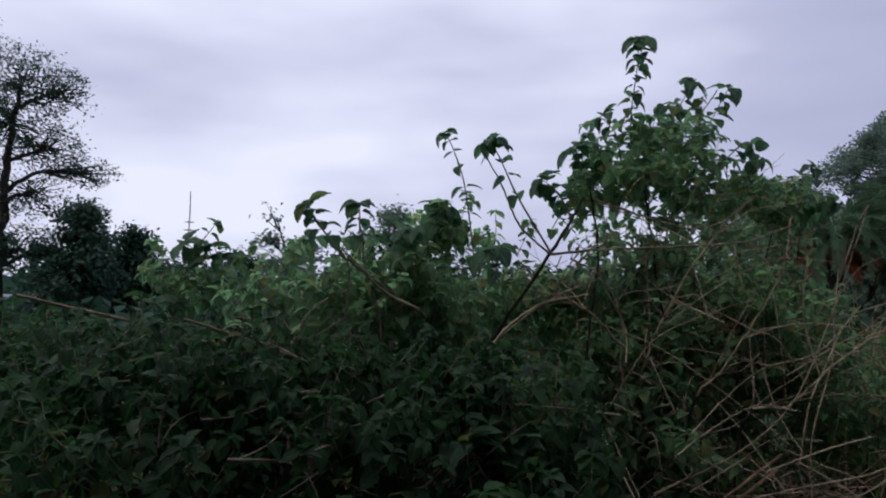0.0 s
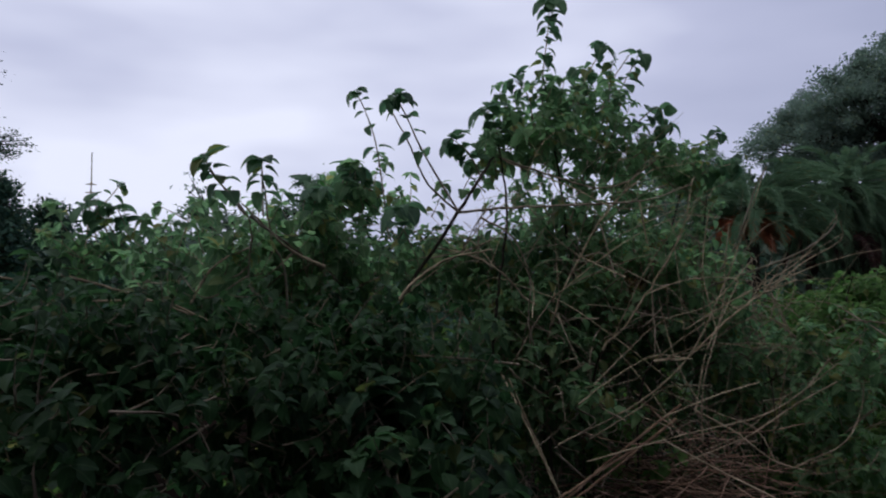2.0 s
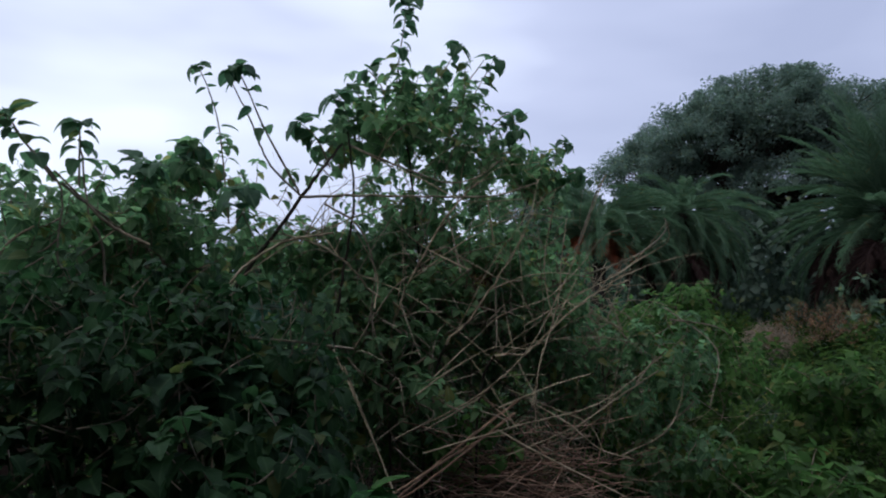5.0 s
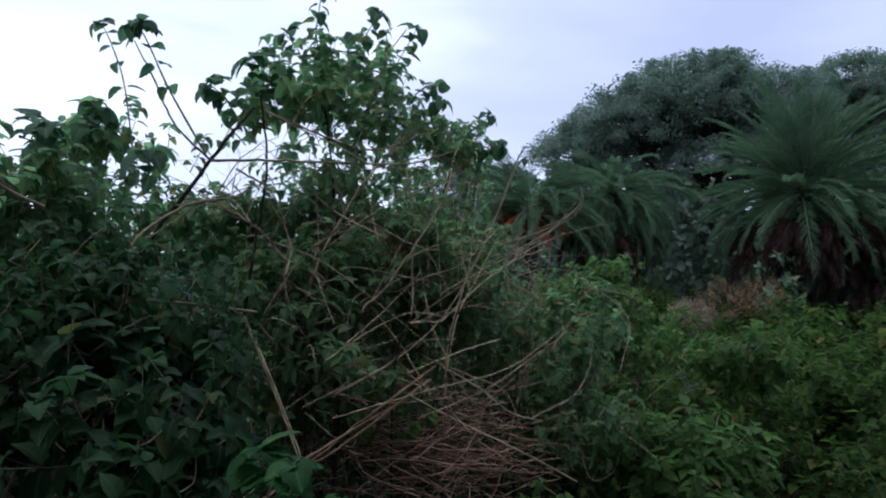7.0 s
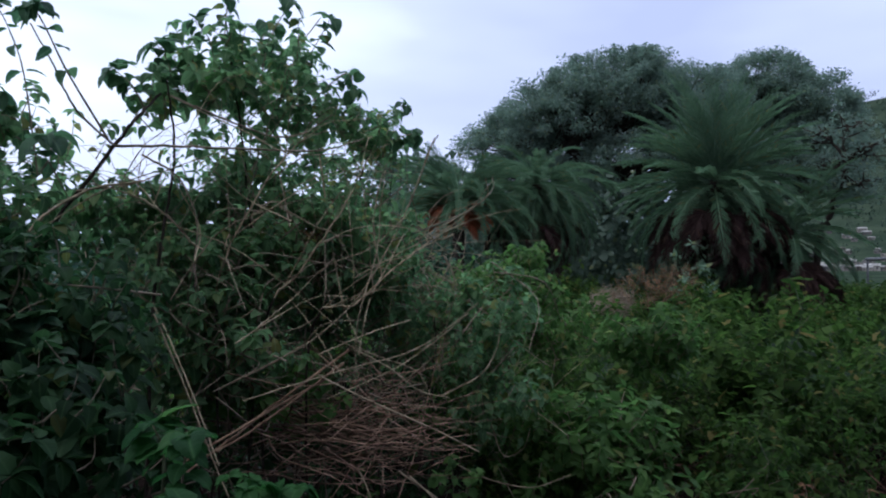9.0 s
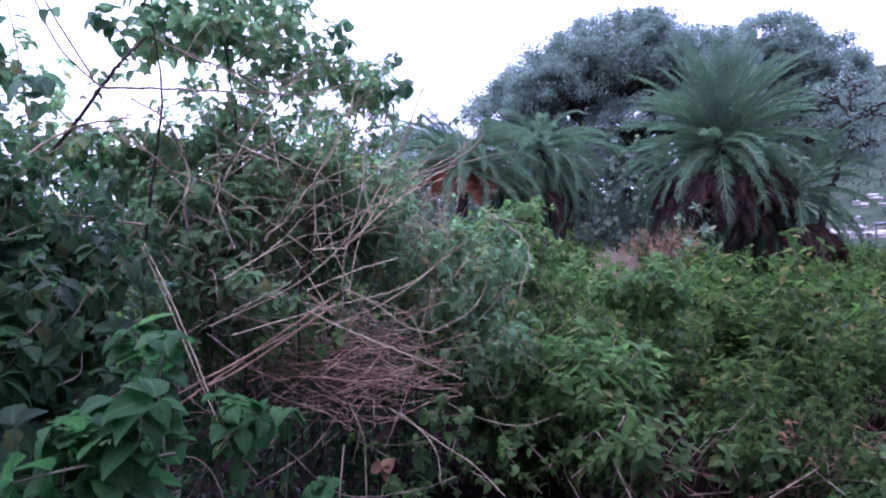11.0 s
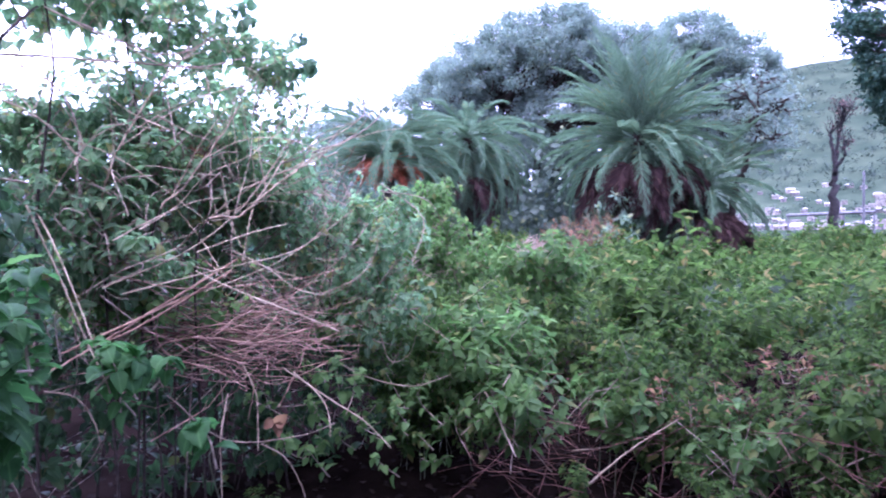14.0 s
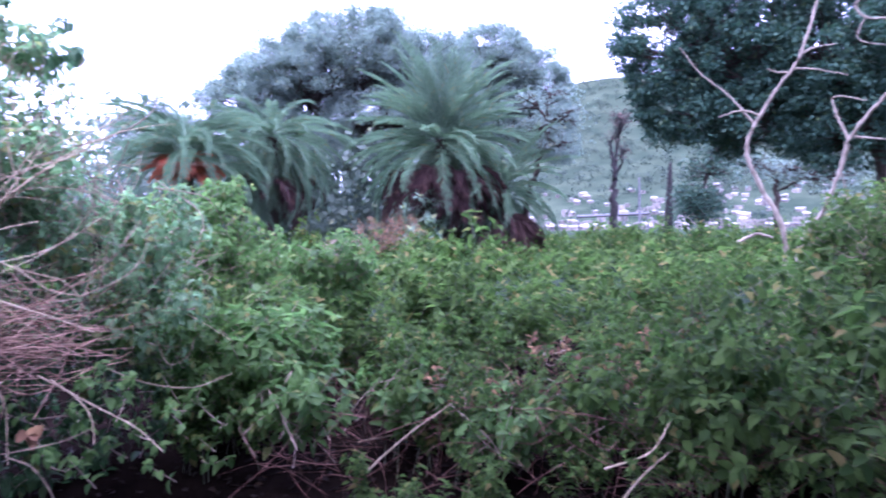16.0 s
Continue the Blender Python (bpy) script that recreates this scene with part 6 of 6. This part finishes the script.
stems("long bleached stick lying across the weeds", [
    [(2.85, 1.97, 0.06), (3.09, 1.93, 0.19), (3.37, 1.87, 0.31)],
    [(3.32, 2.59, -0.03), (3.5, 2.41, 0.02), (3.64, 2.28, 0.09)],
    [(3.44, 0.9, 0), (3.56, 0.85, 0.1), (3.68, 0.78, 0.19)],
    [(3.48, 1.01, 0.11), (3.64, 0.86, 0.18), (3.82, 0.83, 0.31)],
    [(3.69, 1.36, 0.07), (3.93, 1.23, 0.19), (4.11, 1.11, 0.21)],
    [(3.71, 1.91, 0.17), (3.91, 1.65, 0.2), (4.25, 1.33, 0.27)]], 0.0052, 340)


def dry_tangle(seed=71):
    """Fallen reddish stems lying criss-cross under the front of the weeds."""
    rng = np.random.default_rng(seed)
    geo = Geo()
    for _ in range(800):
        r, az = rng.uniform(3.3, 5.6), radians(rng.uniform(36, 104))
        x, y = 0.5 + r * math.sin(az), -0.4 + r * math.cos(az)
        p = np.array((x, y, float(ground_height(x, y)) + rng.uniform(0.02, 0.55)))
        way = unit(rng.normal(0, 1, 3) * (1, 1, 0.45))
        long = rng.uniform(0.2, 0.7)
        geo.add(*tube(curve([p - way * long / 2, p + rng.normal(0, 0.05, 3), p + way * long / 2], 3), 0.0025, 0.001, 4))
    ob = tagged(new("dry_tangle", geo.mesh("dry_tangle", DARK_STICK)), "reddish fallen dry stems under the weeds", "dry stems", kind="stuff")
    return ob


dry_tangle()


def litter(seed=72):
    """Dead leaves on the ground near by."""
    rng = np.random.default_rng(seed)
    n = 4500
    r, az = np.sqrt(rng.uniform(1.2**2, 5.0**2, n)), np.radians(rng.uniform(-50, 105, n))
    x, y = r * np.sin(az), r * np.cos(az)
    bag = Leaves()
    d = rng.normal(0, 1, (n, 3)) * (1, 1, 0.15)
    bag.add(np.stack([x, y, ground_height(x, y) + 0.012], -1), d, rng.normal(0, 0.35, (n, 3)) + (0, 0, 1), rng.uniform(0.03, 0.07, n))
    return tagged(new("leaf_litter", bag.into(Geo(), OVAL).mesh("leaf_litter", SHADED_LITTER)), "brown dead leaves scattered on dark soil", "leaf litter", kind="stuff")


litter()


def dead_leaf(at):
    """One curled orange-brown leaf caught on a twig."""
    rng = np.random.default_rng(9)
    bag = Leaves()
    for a in (0.0, 0.7, -0.6, 2.6):
        bag.add(at, (math.cos(a), 0.3, -0.5 + math.sin(a)), rng.normal(0, 1, 3), 0.075)
    return tagged(new("dead_leaf", bag.into(Geo(), leaf_shape(0.36, 1.6, 0.6)).mesh("dead_leaf", DRY_LEAF)), "curled orange dead leaf hanging in the twigs", "leaf")


dead_leaf((1.51, 2.53, 0.43))
shrub("dry_bush", "dry reddish-brown twiggy bush among green weeds", foot((10.16, 9.91, 0.6)), [([foot((10.16, 9.91, 0.6)), (10.18, 9.90, 0.76), (10.20, 9.88, 0.93)], 0.02)], [],
      [((10.13, 9.95, 1.12), (0.6, 0.55, 0.38), 110), ((10.54, 9.55, 1.23), (0.5, 0.5, 0.42), 90), ((9.69, 10.34, 0.87), (0.35, 0.4, 0.25), 40)], 81, 0.055, 420, leaf_mat=DRY_LEAF, shape=oval_shape(0.16))


def feather_plant(at, high, seed):
    """A slim young tree with long compound leaves of paired leaflets."""
    rng = np.random.default_rng(seed)
    base = foot(at)
    top = thing("young_tree", base, "slim young tree with pale feathery leaves", "tree")
    line = curve([base, (base[0], base[1], base[2] + high * 0.5), (base[0] + 0.05, base[1], base[2] + high)], 8)
    part("trunk", Geo().add(*tube(line, 0.03, 0.012, 7)).mesh("trunk", GREEN_STEM), top)
    for i in range(15):
        p = line[int((0.35 + 0.65 * i / 14) * (len(line) - 1))]
        a = i * 2.4
        out = np.array((math.cos(a), math.sin(a), 0.0))
        rib = curve([p, p + out * 0.25 + (0, 0, 0.14), p + out * 0.5 + (0, 0, 0.10)], 5)
        geo, bag = Geo().add(*tube(rib, 0.006, 0.003, 4)), Leaves()
        shoot_leaves(bag, rib, rng, 7, 0.19, 0.2, 0.1)
        part("leaf", bag.into(geo, oval_shape(0.28)).mesh("leaf", PALE_LEAF), top)
    return top


feather_plant((12.40, 10.72, 0.77), 1.98, 91)
shrub("field_bush", "tall bright green bush at the edge of the field", foot((6.63, 0.57, 0.9)), [([foot((6.63, 0.57, 0.9)), (6.63, 0.57, 0.55), (6.63, 0.57, 1.02)], 0.012)], [],
      [((6.41, 0.63, 0.57), (0.6, 0.5, 0.35), 110), ((6.83, 0.61, 1.11), (0.5, 0.5, 0.28), 90), ((6.06, 0.35, 0.16), (0.5, 0.5, 0.4), 100), ((5.88, 0.69, 0.3), (0.4, 0.4, 0.3), 70), ((6.99, 0.22, 0.8), (0.7, 0.7, 0.6), 120),
       ((7.31, 1.19, 0.64), (0.35, 0.4, 0.22), 50), ((5.22, 0.47, -0.05), (0.4, 0.4, 0.25), 60), ((8.9, 0.92, 1.41), (0.6, 0.5, 0.3), 80)], 82, 0.085, 20, leaf_mat=WEED, shape=OVAL)
shrub("field_bush", "leafy upright weeds growing taller than the rest", foot((5.52, 1.46, 0.76)), [([foot((5.52, 1.46, 0.6)), (5.53, 1.46, 0.43), (5.53, 1.44, 0.76)], 0.008)], [],
      [((3.88, 3.49, 1.01), (0.3, 0.3, 0.18), 50), ((3.41, 2.28, 0.28), (0.22, 0.22, 0.12), 26), ((2.79, 2.54, 0.34), (0.10, 0.10, 0.14), 14), ((3.01, 2.75, 0.54), (0.2, 0.2, 0.14), 30), ((2.86, 2.5, 0.29), (0.3, 0.25, 0.2), 40),
       ((3.66, 1.71, 0.13), (0.22, 0.2, 0.16), 30), ((2.84, 2.88, 0.63), (0.35, 0.3, 0.22), 50)], 83, 0.085, 20, leaf_mat=WEED_BRIGHT, shape=OVAL)


# ---- posts, bank, houses ----
def post(name, label, at, high, r0, r1, mat, lean=(0, 0), cap=False):
    base = foot(at)
    line = curve([base, (base[0] + lean[0] * 0.5, base[1] + lean[1] * 0.5, base[2] + high * 0.5), (base[0] + lean[0], base[1] + lean[1], base[2] + high)], 6)
    geo = Geo().add(*tube(line, r0, r1, 9, 0.05, np.random.default_rng(3)))
    geo.add(*tube(np.array([line[-1], line[-1] + (0, 0, r1 * 1.5)]), r1, 0.003, 9))
    ob = tagged(new(name, geo.mesh(name, mat)), label, "post")
    return ob


post("charred_stump", "tall dark tapered stump standing in the weeds", (22.38, 9.33, 1.24), 3.05, 0.20, 0.05, POST, (0.1, -0.1))
post("utility_pole", "slim grey steel pole by the houses", (36.33, 17.25, 1.57), 3.65, 0.07, 0.05, STEEL)


def rail(a, b, posts):
    """A low dark pipe rail on short posts."""
    a, b = np.array(a), np.array(b)
    top = thing("pipe_rail", foot(a), "low dark pipe rail in front of the houses", "rail")
    part("rail", Geo().add(*tube(curve([a, b], 4), 0.09, 0.09, 8)).mesh("rail", STEEL), top)
    for t in np.linspace(0.02, 0.98, posts):
        p = a + (b - a) * t
        part("post", Geo().add(*tube(curve([foot(p), p], 2), 0.06, 0.06, 6)).mesh("post", STEEL), top)


rail((38.97, 22.78, 2.06), (39.26, 18.07, 2.15), 4)


def bank(middle, half, seed, label):
    """A low uneven mound of bare earth."""
    rng = np.random.default_rng(seed)
    n = 26
    u = np.linspace(-1, 1, n)
    x, y = np.meshgrid(u, u, indexing="ij")
    z = np.clip(1 - x**2 - y**2, 0, None) ** 0.7 * (1 + 0.25 * np.sin(x * 7 + 1) * np.cos(y * 6)) + rng.normal(0, 0.02, x.shape)
    base = foot(middle, 0.15)
    v = np.stack([base[0] + x * half[0], base[1] + y * half[1], base[2] + z * half[2]], -1).reshape(-1, 3)
    i, j = np.meshgrid(np.arange(n - 1), np.arange(n - 1), indexing="ij")
    f = np.stack([i * n + j, (i + 1) * n + j, (i + 1) * n + j + 1, i * n + j + 1], -1).reshape(-1, 4)
    return tagged(new("earth_bank", Geo().add(v, f).mesh("earth_bank", RED_EARTH)), label, "earth bank", kind="structure")


bank((22.49, 15.36, 1.06), (1.5, 1.2, 1.23), 4, "bank of bare red earth beyond the palms")


def box(x0, y0, z0, x1, y1, z1):
    v = [(x, y, z) for z in (z0, z1) for y in (y0, y1) for x in (x0, x1)]
    return v, [(0, 2, 3, 1), (4, 5, 7, 6), (0, 1, 5, 4), (2, 6, 7, 3), (0, 4, 6, 2), (1, 3, 7, 5)]


def house_kinds():
    """A few plain houses: walls with a plinth, a roof slab or a ridged sheet roof, windows and a door."""
    kinds = []
    for k, (w, d, h, flat) in enumerate(((6, 5, 3.2, True), (7, 5, 5.8, True), (5, 4, 3.0, False), (8, 5, 3.2, False))):
        top = thing("house", (0, 0, 0), "small whitewashed house on the far slope", "house", "houses of the far village")
        part("wall", Geo().add(*box(-w / 2, -d / 2, -1.5, w / 2, d / 2, h)).mesh("wall", WALL_WHITE, smooth=False), top)
        if flat:
            part("roof", Geo().add(*box(-w / 2 - 0.2, -d / 2 - 0.2, h, w / 2 + 0.2, d / 2 + 0.2, h + 0.3)).mesh("roof", ROOF_GREY, smooth=False), top)
        else:
            v = [(-w / 2 - 0.3, -d / 2 - 0.4, h), (w / 2 + 0.3, -d / 2 - 0.4, h), (w / 2 + 0.3, d / 2 + 0.4, h), (-w / 2 - 0.3, d / 2 + 0.4, h), (-w / 2 - 0.3, 0, h + 1.3), (w / 2 + 0.3, 0, h + 1.3)]
            part("roof", Geo().add(v, [(0, 1, 5, 4), (2, 3, 4, 5)]).add(v, [(0, 4, 3), (1, 2, 5), ]).mesh("roof", ROOF_GREY, smooth=False), top)
        for storey in range(1 if h < 4 else 2):
            for x in (-w * 0.3, w * 0.3):
                z = 1.2 + storey * 2.8
                part("window", Geo().add(*box(x - 0.5, -d / 2 - 0.06, z, x + 0.5, -d / 2 + 0.05, z + 1.1)).mesh("window", DARK_PANE, smooth=False), top)
        part("door", Geo().add(*box(-0.5, -d / 2 - 0.07, 0, 0.5, -d / 2 + 0.05, 2.05)).mesh("door", DARK_PANE, smooth=False), top)
        kinds.append(top)
    return kinds


def village(seed=93):
    rng = np.random.default_rng(seed)
    kinds, done = house_kinds(), 0
    while done < 320:
        az, r = rng.uniform(49, 84), rng.uniform(250, 430)
        x, y = r * math.sin(radians(az)), r * math.cos(radians(az))
        z = float(ground_height(x, y))
        m = pose(x, y, z, 0, 0, -az + rng.normal(0, 14))
        size = rng.uniform(0.34, 0.58)
        if done < len(kinds):
            ob = kinds[done]
            ob.matrix_basis = m
        else:
            ob = copy_thing(kinds[int(rng.integers(len(kinds)))], m)
        ob.scale = (size, size, size)
        done += 1


village()


def van(at):
    """A white van parked far off: body, glass, wheels with tyre and rim."""
    base = foot(at, 0)
    top = thing("van", base, "white van parked beyond the field", "car")
    top.rotation_euler = (0, 0, radians(20))

    def shape(name, profile, width, mat, parent=top):
        n = len(profile)
        v = [(x, s * width / 2, z) for s in (-1, 1) for x, z in profile]
        geo = Geo().add(v, [(i, (i + 1) % n, n + (i + 1) % n, n + i) for i in range(n)])
        geo.add(v, [tuple(range(n))[::-1]]).add(v, [tuple(range(n, 2 * n))])
        return part(name, geo.mesh(name, mat, smooth=False), parent, at=Matrix.Identity(4))

    shape("body", [(-2.1, 0.35), (2.1, 0.35), (2.15, 0.95), (1.55, 1.1), (1.0, 1.85), (-2.0, 1.9), (-2.15, 1.0)], 1.7, CAR_WHITE)
    shape("window", [(-1.8, 1.15), (1.3, 1.15), (0.9, 1.7), (-1.8, 1.72)], 1.72, DARK_PANE)
    for x in (-1.35, 1.35):
        for s in (-1, 1):
            line = np.array([(x, s * 0.72, 0.33), (x, s * 0.88, 0.33)])
            tyre = part("wheel", Geo().add(*tube(line, 0.33, 0.33, 16)).add(*tube(line[::-1], 0.33, 0.02, 16)).mesh("wheel", RUBBER), top, at=Matrix.Identity(4))
            part("rim", Geo().add(*tube(line + (0, s * 0.01, 0), 0.2, 0.19, 12)).mesh("rim", STEEL), tyre, at=Matrix.Identity(4))


van((-20.41, 36.71, 0.41))
